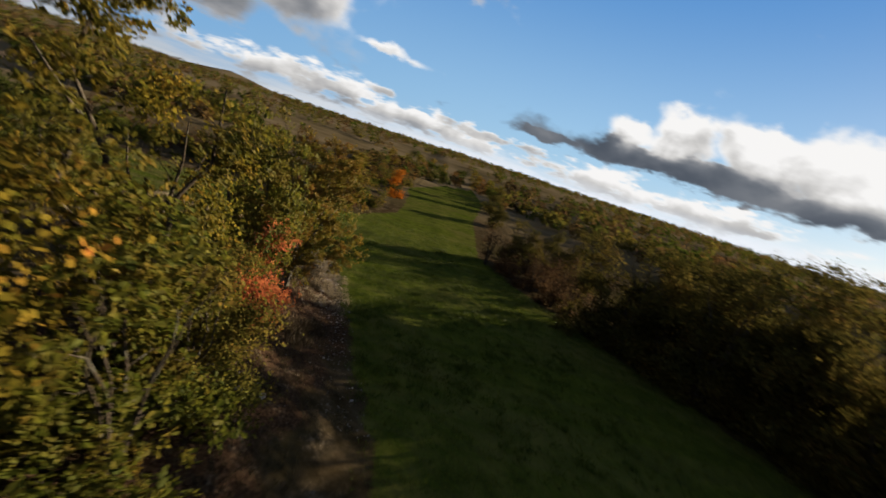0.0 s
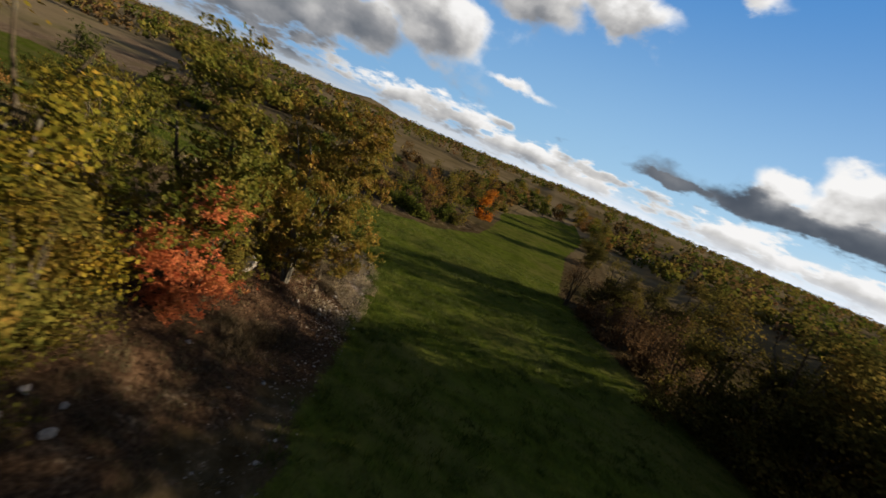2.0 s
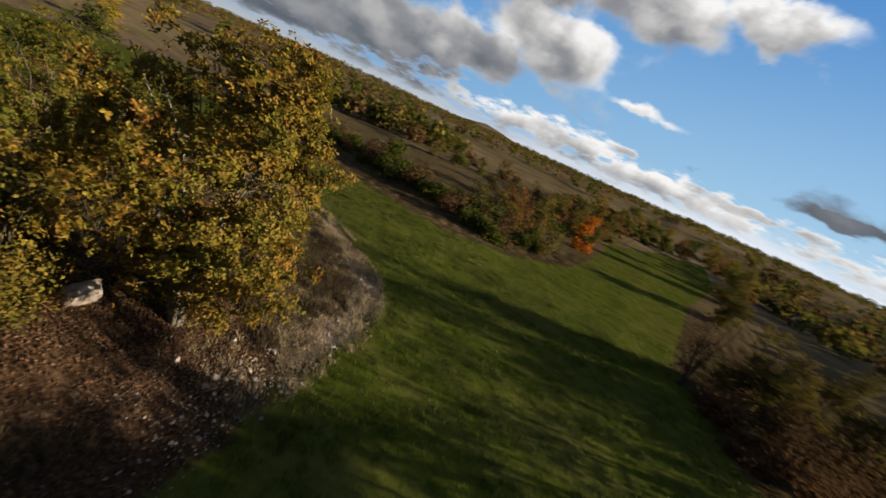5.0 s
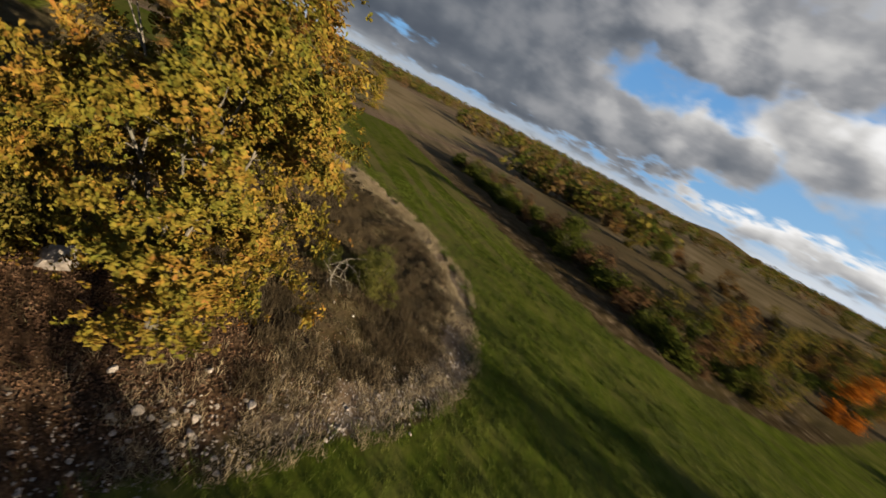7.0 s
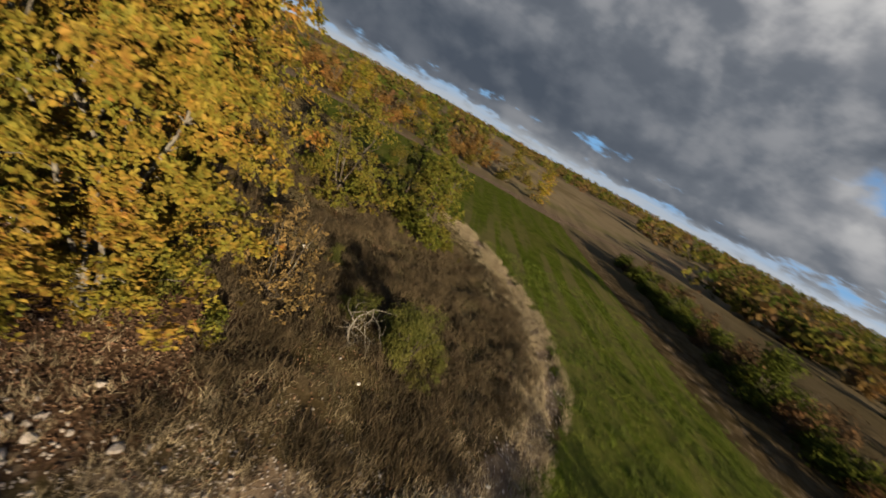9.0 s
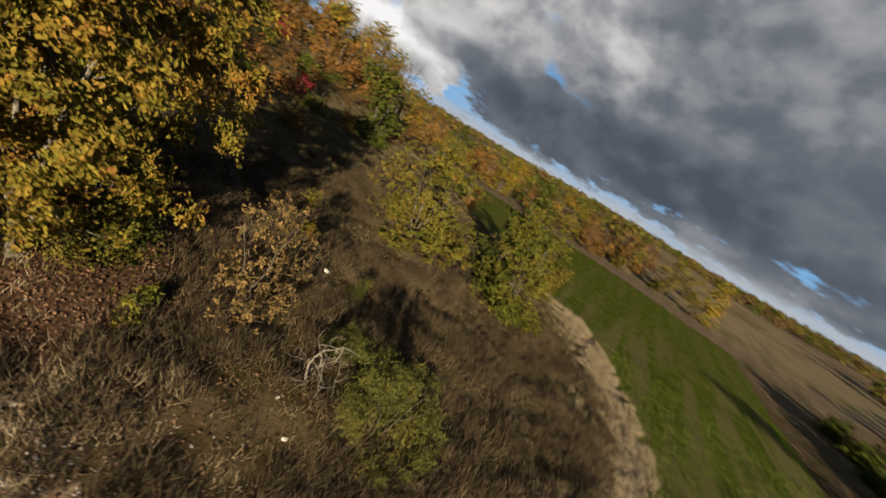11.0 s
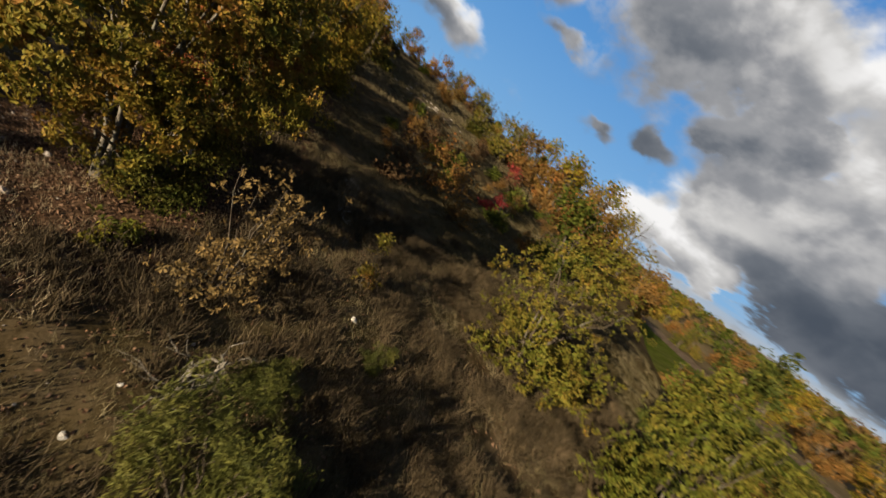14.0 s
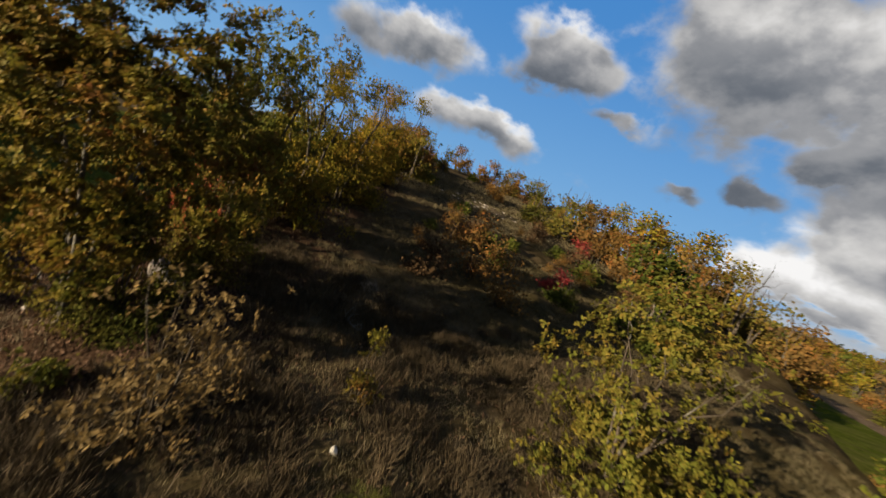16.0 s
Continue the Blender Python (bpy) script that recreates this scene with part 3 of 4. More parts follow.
def tufts(rng, at, out, size):
    """Small four-cornered leaf sprays for far crowns."""
    n = len(at)
    nrm = rng.normal(size=(n, 3)) * 0.7 + out + np.array([0, 0, 0.3])
    nrm /= np.linalg.norm(nrm, axis=1)[:, None]
    t = rng.normal(size=(n, 3))
    t -= (t * nrm).sum(1)[:, None] * nrm
    t /= np.linalg.norm(t, axis=1)[:, None]
    s = np.cross(nrm, t)
    L = (size * rng.uniform(0.6, 1.4, n))[:, None]
    k = rng.uniform(0.5, 1.0, (n, 4, 1))
    v = np.stack([at - t * L * k[:, 0], at + s * L * k[:, 1], at + t * L * k[:, 2], at - s * L * k[:, 3]], 1)
    return v.reshape(-1, 3), np.arange(n * 4).reshape(-1, 4)


def crown_points(rng, n, R, lo, hi, lobes, shell, skirt=0.3):
    """Places for twig ends in an uneven crown made of overlapping lobes."""
    cs = []
    for i in range(lobes):
        a, r = rng.uniform(0, 6.283), R * math.sqrt(rng.uniform(0.05, 1)) * 0.62
        f = rng.uniform(0.04, 0.92)
        r *= math.sin(math.pi * min(max(f * 0.86 + 0.12, 0), 1)) ** 0.5
        if i < lobes * skirt:
            f, r = rng.uniform(0.0, 0.22), R * rng.uniform(0.3, 0.72)
        cs.append((r * math.cos(a), r * math.sin(a), lo + (hi - lo) * f, R * rng.uniform(0.26, 0.48)))
    cs = np.array(cs)
    pick = cs[rng.randint(0, lobes, n)]
    v = rng.normal(size=(n, 3))
    v /= np.linalg.norm(v, axis=1)[:, None]
    v *= (rng.uniform(0, 1, n) ** shell)[:, None]
    v[:, 2] *= 0.85
    p = pick[:, :3] + v * pick[:, 3:4]
    p[:, 2] = np.clip(p[:, 2], lo * 0.8, hi)
    return p


PLANTS = {}


def plant(key, seed, H, R, bare=0.2, stems=3, trunk=0.12, tips=140, per=60, size=0.11, leaf="gold", bark=None, lobes=11, shell=0.35, slim=0.55, spread=0.26, thing="tree", label="", category="tree", group="", lean=0.25, spray=False, skirt=0.3):
    """Builds a tree or shrub once, at the origin: trunk with limbs, twigs, crown of single leaves."""
    rng = np.random.RandomState(seed)
    bark = bark or twig_mat
    lo, hi = H * bare, H
    pts = crown_points(rng, tips, R, lo, hi, lobes, shell, skirt)
    wood, nodes, rad = [], [], []
    for s in range(stems):
        a = 6.283 * s / stems + rng.uniform(-0.6, 0.6)
        top = np.array([math.cos(a) * R * rng.uniform(0.2, 0.55), math.sin(a) * R * rng.uniform(0.2, 0.55), H * rng.uniform(0.72, 0.9)])
        foot = np.array([math.cos(a), math.sin(a), 0]) * trunk * (1.1 if stems > 1 else 0)
        foot[2] = -0.25
        path, k = [], 7
        for i in range(k):
            f = i / (k - 1)
            p = foot + (top - foot) * f
            p[:2] = foot[:2] + (top - foot)[:2] * f ** (1 + lean * 2)
            if i:
                p += rng.normal(size=3) * (0.05 * H * 0.35) * (0.3 + f)
            path.append(p)
        r = [trunk * (1.25 if i == 0 else 1) * (1 - 0.86 * i / (k - 1)) for i in range(k)]
        wood.append(tube(path, r, 7))
        for i in range(1, k):
            for g in (0.0, 0.5):
                nodes.append(path[i] * (1 - g) + path[i - 1] * g)
                rad.append(r[i])
    trunk_v, trunk_q = joined(wood)
    nodes, rad = list(nodes), list(rad)
    limbs = []
    order = np.argsort(np.hypot(pts[:, 0], pts[:, 1]) + np.abs(pts[:, 2] - H * 0.4) * 0.3)
    for i in order:
        p = pts[i]
        arr = np.array(nodes)
        gap = p - arr
        cost = np.linalg.norm(gap, axis=1) + np.maximum(0, arr[:, 2] - p[2] + 0.1) * 1.6
        j = int(np.argmin(cost))
        b, r0 = arr[j], min(rad[j] * 0.7, 0.012 + 0.018 * np.linalg.norm(p - arr[j]))
        mid1 = b + (p - b) * 0.4 + rng.normal(size=3) * 0.07 * np.linalg.norm(p - b) + np.array([0, 0, 0.05])
        mid2 = b + (p - b) * 0.75 + rng.normal(size=3) * 0.06 * np.linalg.norm(p - b)
        limbs.append(tube([b, mid1, p], [r0, r0 * 0.7, 0.004], 3) if spray else tube([b, mid1, mid2, p], [r0, r0 * 0.8, r0 * 0.55, 0.004], 4))
        nodes += [mid1, mid2]
        rad += [r0 * 0.8, r0 * 0.55]
    limb_v, limb_q = joined(limbs)
    body = new(thing, None)
    wood_v, wood_q = joined([(trunk_v, trunk_q), (limb_v, limb_q)])
    part("trunk", mesh_of("trunk", wood_v, wood_q, bark, True), body)
    if per:
        each = 1 if spray or slim < 0.4 else 8
        n = tips * max(1, per // each)
        at = np.repeat(pts, max(1, per // each), 0) + rng.normal(size=(n, 3)) * spread * np.array([1, 1, 0.75]) * rng.uniform(0.5, 1.2, (n, 1))
        out = at - np.array([0, 0, H * 0.45])
        out /= np.linalg.norm(out, axis=1)[:, None] + 1e-6
        at[:, 2] = np.maximum(at[:, 2], 0.08)
        v, q = tufts(rng, at, out, size * 0.5) if spray else leaves(rng, at, out, size, slim) if each == 1 else rosettes(rng, at, out, size, slim)
        part("crown", mesh_of("crown", v, q, (FAR_LEAF if spray else LEAF)[leaf]), body)
    tagged(body, label, category, group)
    body.location = (0, 0, -500)
    PLANTS[key] = [body, False]
    return body


def part(name, me, parent, label=""):
    ob = new(name, me)
    ob.parent = parent
    if label:
        ob["label"] = label
    return ob


def put(key, x, y, turn=0.0, scale=1.0, sink=0.05, label=""):
    """Stands a plant on the ground; the first is the one that was built, the rest are copies."""
    m = Matrix.Translation((x, y, ground_z(x, y) - sink)) @ Matrix.Rotation(radians(turn), 4, "Z") @ Matrix.Diagonal((scale, scale, scale, 1))
    ob, used = PLANTS[key]
    if used:
        ob = copy_thing(ob, pose(0, 0, 0))
    PLANTS[key][1] = True
    ob.matrix_basis = m
    if label:
        ob["label"] = label
    return ob


# near trees, each grown on its own
OAKS = "oaks along the farm track"
plant("oak_main", 11, 6.4, 3.0, 0.115, 6, 0.058, 380, 192, 0.074, "gold", pale_bark_mat, 40, 0.3, 0.62, 0.15, "oak_tree", "golden-leaved oak with pale stems beside the stony bank", "oak tree", OAKS, skirt=0.08)
plant("oak_a", 12, 7.2, 2.7, 0.05, 3, 0.10, 280, 62, 0.095, "olive", None, 26, 0.35, 0.62, 0.19, "oak_tree", "tall olive and yellow oak at the edge of the track", "oak tree", OAKS)
plant("oak_b", 13, 6.4, 2.4, 0.22, 2, 0.09, 240, 62, 0.095, "yellow", None, 20, 0.35, 0.62, 0.19, "oak_tree", "yellow-green oak with a slender dark trunk", "oak tree", OAKS)
plant("oak_c", 14, 5.8, 2.4, 0.05, 3, 0.09, 220, 46, 0.115, "yellow", None, 18, 0.35, 0.62, 0.22, "oak_tree", "dark olive oak with rusty patches", "oak tree", OAKS, spray=True)
plant("undershrub", 22, 3.2, 1.6, 0.02, 6, 0.03, 150, 60, 0.085, "olive", None, 14, 0.4, 0.62, 0.18, "shrub", "leafy yellow and olive shrub beside the track", "shrub", "shrubs along the track", spray=True)
plant("golden_undershrub", 25, 3.2, 1.6, 0.02, 6, 0.03, 150, 60, 0.09, "yellow", None, 14, 0.4, 0.62, 0.18, "shrub", "leafy golden shrub at the edge of the track", "shrub", "shrubs along the track")
plant("red_shrub", 15, 3.2, 1.45, 0.10, 4, 0.03, 240, 62, 0.07, "red", twig_mat, 9, 0.45, 0.5, 0.17, "smoke_bush", "coral red smoke bush in full autumn colour", "shrub")
plant("yellow_shrub", 16, 4.1, 2.45, 0.01, 6, 0.045, 260, 62, 0.09, "yellow", None, 34, 0.35, 0.62, 0.17, "oak_sapling", "yellow-green young oak on the dry terrace", "young oak", "young oaks on the terrace")
plant("field_oak", 23, 5.3, 1.35, 0.03, 2, 0.06, 170, 62, 0.09, "olive_green", None, 16, 0.35, 0.62, 0.17, "oak_sapling", "slender dark olive young oak above the field bank", "young oak", "young oaks on the terrace")
plant("gold_sprout", 24, 0.75, 0.5, 0.05, 4, 0.012, 26, 24, 0.085, "gold", twig_mat, 5, 0.5, 0.6, 0.09, "oak_sapling", "low golden oak sprout in brown leaf litter", "young oak")
plant("yellow_shrub_b", 17, 4.5, 1.9, 0.01, 5, 0.045, 220, 58, 0.09, "yellow", None, 24, 0.35, 0.62, 0.19, "oak_sapling", "bushy yellow-green young oak above the field bank", "young oak", "young oaks on the terrace")
plant("tan_shrub", 18, 2.1, 1.0, 0.12, 5, 0.022, 150, 20, 0.065, "tan", twig_mat, 14, 0.5, 0.5, 0.17, "shrub", "thin tan-leaved shrub on dry turf", "shrub")
plant("juniper", 19, 1.5, 1.3, 0.01, 9, 0.02, 240, 96, 0.075, "juniper", twig_mat, 13, 0.6, 0.17, 0.085, "juniper_bush", "low olive green juniper bush", "juniper", "junipers on the terrace")
plant("sapling", 20, 1.6, 0.36, 0.10, 1, 0.015, 30, 26, 0.075, "yellow", twig_mat, 5, 0.5, 0.55, 0.10, "sapling", "small yellow-green sapling in the shade", "sapling")
# kinds that stand many times
plant("hedge_a", 31, 6.2, 2.5, 0.06, 4, 0.10, 190, 60, 0.125, "hedge", None, 16, 0.4, 0.6, 0.22, "hedge_tree", "shaded brown-gold hedgerow oak beside the field", "tree", "hedgerow trees", spray=True)
plant("hedge_b", 32, 5.4, 2.4, 0.05, 5, 0.08, 190, 56, 0.125, "hedge", None, 15, 0.4, 0.6, 0.22, "hedge_tree", "dark olive hedgerow tree beside the field", "tree", "hedgerow trees", spray=True)
plant("hedge_c", 33, 5.2, 2.2, 0.06, 6, 0.06, 150, 18, 0.11, "brown", twig_mat, 9, 0.45, 0.55, 0.34, "hedge_shrub", "half-bare russet shrub at the hedge's end", "shrub", "hedgerow trees", spray=True)
plant("far_olive", 41, 4.6, 2.1, 0.05, 3, 0.09, 60, 26, 0.23, "olive", None, 9, 0.45, 0.6, 0.34, "oak_tree", "small olive oak on the hillside", "oak tree", "hillside oaks", spray=True)
plant("far_rust", 42, 4.8, 2.1, 0.08, 3, 0.09, 60, 26, 0.23, "rust", None, 9, 0.45, 0.6, 0.34, "oak_tree", "small russet oak on the hillside", "oak tree", "hillside oaks", spray=True)
plant("far_gold", 43, 4.4, 2.0, 0.06, 3, 0.09, 60, 26, 0.23, "gold", None, 9, 0.45, 0.6, 0.34, "oak_tree", "small golden oak on the hillside", "oak tree", "hillside oaks", spray=True)
plant("far_green", 44, 4.4, 2.2, 0.04, 3, 0.09, 75, 30, 0.22, "green", None, 10, 0.45, 0.55, 0.34, "oak_tree", "dense dark green tree on the hillside", "tree", "hillside oaks", spray=True)
plant("far_bush", 45, 2.2, 1.5, 0.03, 4, 0.03, 40, 22, 0.2, "brown", twig_mat, 7, 0.5, 0.5, 0.28, "thorn_bush", "low brown thorn bush", "bush", "thorn bushes", spray=True)
plant("far_dark", 46, 2.6, 1.7, 0.03, 4, 0.04, 46, 26, 0.21, "green", twig_mat, 7, 0.5, 0.5, 0.30, "thorn_bush", "low dark green bush", "bush", "thorn bushes", spray=True)
plant("orange_tree", 47, 4.8, 1.7, 0.06, 2, 0.08, 70, 46, 0.19, "orange", None, 9, 0.45, 0.6, 0.30, "maple_tree", "bright orange maple at the field's edge", "maple tree", spray=True)
plant("crimson_bush", 48, 1.5, 0.75, 0.05, 3, 0.02, 40, 36, 0.10, "crimson", twig_mat, 6, 0.5, 0.5, 0.16, "spindle_bush", "small crimson bush on the hillside", "bush", spray=True)
plant("bare_tree", 49, 5.6, 2.6, 0.30, 2, 0.12, 150, 0, 0.1, "brown", twig_mat, 10, 0.45, 0.5, 0.3, "bare_tree", "leafless grey tree on the hillside", "tree")
plant("rust_bush", 50, 2.6, 1.3, 0.08, 4, 0.03, 60, 24, 0.11, "rust", twig_mat, 7, 0.5, 0.5, 0.24, "shrub", "sparse russet shrub on the hillside", "shrub", "hillside shrubs", spray=True)

put("oak_main", -5.15, 14.85, 0)
put("oak_a", -5.0, 4.9, 40, 0.94)
put("oak_b", -5.6, 10.6, 10)
put("oak_c", -4.6, 0.8, 0)
put("golden_undershrub", -3.5, 3.2, 0, 1.15)
put("undershrub", -3.6, 5.0, 90, 1.0)
put("undershrub", -4.3, 6.9, 160, 0.85)
put("undershrub", -5.9, 12.2, 200, 0.9)
put("undershrub", -6.0, 14.9, 250, 0.75)
put("oak_c", -6.3, 7.6, 200, 0.95)
put("oak_c", -6.0, -3.0, 70, 1.05)
put("oak_c", -6.4, -8.5, 200, 1.12)
put("oak_c", -6.5, 2.6, 20, 1.0)
put("oak_c", -6.6, -5.6, 300, 1.0)
put("oak_c", -7.4, -13.5, 120, 1.12)
put("red_shrub", -4.55, 10.05, 0, 0.94)
put("yellow_shrub", -15.4, 15.2, 0, 1.0)
put("yellow_shrub_b", -17.7, 19.0, 30, 1.08)
put("tan_shrub", -7.8, 16.6, 0, 1.25)
put("juniper", -8.7, 20.1, 0, 1.1)
put("juniper", -10.9, 17.0, 200, 0.35)
put("juniper", -9.1, 18.5, 110, 0.52)
put("gold_sprout", -6.2, 16.6, 0)
put("field_oak", -19.8, 17.3, 0, 0.98)
put("sapling", -10.4, 15.0, 0)
# hedgerow east of the field; back rows added to shade the track and field
put("hedge_c", 6.9, 35.2, 0, 0.95)
for key, x, y, s in (("hedge_a", 9.6, 37.0, 0.88), ("hedge_b", 11.6, 38.2, 0.85), ("hedge_b", 12.6, 23.4, 1.1), ("hedge_c", 10.2, 30.0, 0.8), ("hedge_c", 11.4, 27.6, 0.92), ("hedge_c", 12.0, 25.6, 1.0), ("hedge_a", 14.0, 21.4, 0.98), ("hedge_b", 15.2, 19.8, 1.0), ("hedge_a", 15.8, 16.6, 0.98), ("hedge_b", 17.4, 13.6, 1.05), ("hedge_a", 17.8, 10.2, 1.0), ("hedge_b", 19.0, 6.8, 1.08), ("hedge_a", 19.2, 3.0, 1.05), ("hedge_b", 20.2, -1.0, 1.1), ("hedge_a", 20.2, -5.4, 1.1), ("hedge_b", 21.2, -10.0, 1.1), ("hedge_a", 16.8, 24.4, 1.05), ("hedge_b", 18.6, 21.0, 1.05), ("hedge_a", 20.0, 16.6, 1.1), ("hedge_b", 21.6, 12.0, 1.1), ("hedge_a", 22.4, 7.2, 1.1), ("hedge_b", 14.0, 40.2, 0.95), ("hedge_a", 21.4, 26.4, 1.1), ("hedge_a", 23.0, 22.0, 1.12), ("hedge_b", 17.5, 37.5, 1.2), ("hedge_a", 22.0, 25.0, 1.12), ("hedge_a", 15.0, 35.2, 1.05), ("hedge_b", 17.5, 25.0, 1.1), ("hedge_b", 24.6, 19.0, 1.2), ("hedge_a", 25.0, 14.6, 1.12), ("hedge_b", 20.0, 25.8, 1.2), ("hedge_b", 20.6, 23.6, 1.2), ("hedge_b", 17.0, 18.4, 1.1), ("hedge_a", 18.6, 14.2, 1.1), ("hedge_b", 19.6, 9.4, 1.1), ("hedge_a", 25.4, 9.6, 1.12), ("hedge_a", 11.5, 61.0, 0.9), ("hedge_b", 13.0, 77.0, 1.1)):
    # trees farther back are enlarged so that their shadows cover the track
    put(key, x, y, (x * 37 + y * 11) % 360, s * (1.4 if x > 18 and y < 23 else 1.3 if y < 23 else 1.1 if y < 27 else 1.0))
for x, y, s in ((9.0, 32.6, 1.0), (10.0, 30.6, 0.9), (10.8, 33.4, 1.2), (12.4, 31.0, 0.9), (9.2, 34.4, 0.9), (10.8, 28.6, 0.9), (11.6, 27.2, 1.0), (12.6, 34.2, 1.3), (8.2, 33.6, 0.8)):
    put("far_bush", x, y, x * 90 % 360, s)
put("orange_tree", -5.0, 60.0, 0, 1.0)
put("far_green", -21.0, 40.6, 0, 0.95)
put("far_green", -21.0, 6.6, 50, 1.0)
for key, x, y, s in (("far_rust", -24.0, -8.0, 1.15), ("far_gold", -26.4, -5.6, 1.1), ("far_rust", -28.4, -8.6, 1.25), ("far_olive", -22.4, -10.6, 1.1), ("far_gold", -30.4, -5.0, 1.2), ("far_rust", -27.6, -2.6, 1.05), ("far_olive", -33.6, -4.4, 1.15), ("far_rust", -24.6, -1.6, 0.9), ("far_olive", -20.6, -14.6, 1.0), ("far_rust", -17.4, -18.8, 0.9)):
    put(key, x, y, x * 53 % 360, s)
put("bare_tree", -31.5, -1.0, 0)
put("crimson_bush", -17.4, 3.9, 0)
put("crimson_bush", -22.6, -6.0, 90, 1.2)
put("rust_bush", -14.0, 8.4, 0)
put("rust_bush", -13.0, 6.6, 90, 1.05)


def scatter(seed, n, x0, x1, y0, y1, kinds, lo=0.7, hi=1.2, gap=1.5, keep=None):
    rng = np.random.RandomState(seed)
    done = []
    tries = 0
    while len(done) < n and tries < n * 30:
        tries += 1
        x, y = rng.uniform(x0, x1), rng.uniform(y0, y1)
        if from_edge(np.array([x]), np.array([y]))[0] < 1.3 or any((x - a) ** 2 + (y - b) ** 2 < gap * gap for a, b in done):
            continue
        if keep and not keep(x, y):
            continue
        done.append((x, y))
        put(kinds[rng.randint(len(kinds))], x, y, rng.uniform(0, 360), rng.uniform(lo, hi))


# hillside to the south
scatter(61, 34, -26, -10.5, -9, 8, ["rust_bush", "far_bush", "far_dark", "rust_bush", "far_bush"], 0.35, 0.8, 1.5, lambda x, y: math.hypot(x + 15.7, y + 11.7) > 4)
scatter(62, 22, -44, -24, -16, 3, ["far_rust", "far_gold", "far_olive", "far_rust"], 0.9, 1.25, 2.4)
scatter(63, 22, -34, -4, -34, -24, ["far_olive", "far_bush", "far_rust", "far_dark"], 0.6, 1.0, 2.2)
scatter(64, 10, -10, -4, -28, -11, ["far_rust", "far_olive"], 0.9, 1.2, 2.5)
scatter(71, 46, 23, 62, -12, 80, ["far_olive", "far_green", "far_rust", "far_olive"], 0.9, 1.3, 3.2, lambda x, y: x > 48 or not 14.0 < 0.857 * y - 0.515 * x < 52.0)
# bushes at the foot of the northern slope, wood above it
scatter(65, 74, -44, -8, 40.2, 46.5, ["far_dark", "far_bush", "far_dark", "far_bush", "far_dark"], 0.6, 1.15, 1.3)
scatter(66, 44, -15, -5, 45, 82, ["far_dark", "far_bush", "far_olive", "far_rust"], 0.7, 1.0, 2.0, lambda x, y: math.hypot(x + 5, y - 57) > 5.5)
scatter(67, 40, -70, -12, 64, 90, ["far_olive", "far_rust", "far_bush", "far_dark", "far_green"], 0.7, 1.1, 2.6)
scatter(68, 30, -12, 20, 80, 135, ["far_gold", "far_olive", "far_rust", "far_green"], 0.9, 1.3, 3.0)
scatter(69, 34, -78, -63, -34, 36, ["far_rust", "far_gold", "far_rust", "far_olive"], 1.0, 1.45, 2.6)
put("undershrub", -23.6, 18.6, 130, 1.0)
put("undershrub", -27.0, 15.6, 220, 0.95)
put("rust_bush", -25.4, 17.6, 10, 0.9)
put("far_rust", -29.2, 10.4, 30, 0.62)
for ob, used in list(PLANTS.values()):
    if not used:
        for o in (*ob.children_recursive, ob):
            bpy.data.objects.remove(o)


# ---- distant woods: leafy clumps over the plateau ----
def build_far_woods():
    for name, seed, leaf, n in (("far_woods", 81, "olive", 3000), ("far_woods", 82, "dull_rust", 2700), ("far_woods", 83, "brown", 900), ("far_woods", 84, "green", 2600)):
        rng = np.random.RandomState(seed)
        r = 62 * np.exp(rng.uniform(0, 1, n * 3) * math.log(1900 / 62))
        a = rng.uniform(0, 6.283, n * 3)
        x, y = r * np.cos(a) - 5, r * np.sin(a) + 15
        ok = (from_edge(x, y) > 4) & (waves(x, y, 70, 21) + 0.6 * waves(x, y, 260, 22) + 0.8 * smooth(r, 100, 500) > -0.05) & ~((x > -66) & (x < -55) & (y < 60) & (y > -50)) & (np.hypot(x + 146, y - 79) > 22)
        ok &= ~((y < 0) & (y > -70) & (x > -50) & (x < 4))
        x, y, r = x[ok][:n], y[ok][:n], r[ok][:n]
        z = height(x, y)
        big = 1.0 + smooth(r, 150, 1200) * 1.5
        k = 34
        hgt = rng.uniform(2.4, 4.6, len(x)) * big
        wide = hgt * rng.uniform(0.38, 0.6, len(x))
        v = rng.normal(size=(len(x), k, 3))
        v /= np.linalg.norm(v, axis=2)[:, :, None]
        v *= rng.uniform(0.55, 1.0, (len(x), k, 1))
        at = np.stack([x, y, z + hgt * 0.5], 1)[:, None, :] + v * np.stack([wide, wide, hgt * 0.5], 1)[:, None, :]
        size = np.repeat(hgt * 0.14, k)
        vv, q = tufts(rng, at.reshape(-1, 3), v.reshape(-1, 3), size)
        tagged(new(name, mesh_of(name, vv, q, FAR_LEAF[leaf])), "distant autumn oak scrub covering the plateau", "woodland", kind="stuff")


build_far_woods()


# ---- stones ----
def rock_mesh(seed, mat=stone_mat, cuts=2):
    rng = np.random.RandomState(seed)
    bm = bmesh.new()
    bmesh.ops.create_icosphere(bm, subdivisions=cuts, radius=0.5)
    planes = [(Vector(rng.normal(size=3)).normalized(), rng.uniform(0.2, 0.38)) for _ in range(9)]
    for v in bm.verts:
        for nrm, d in planes:
            over = v.co.dot(nrm) - d
            if over > 0:
                v.co -= nrm * over * 0.92
        v.co += Vector(rng.normal(size=3)) * 0.012
        v.co.z *= 0.7
    me = bpy.data.meshes.new("stone")
    bm.to_mesh(me)
    bm.free()
    me.materials.append(mat)
    return me


ROCKS = [rock_mesh(s) for s in range(8)]
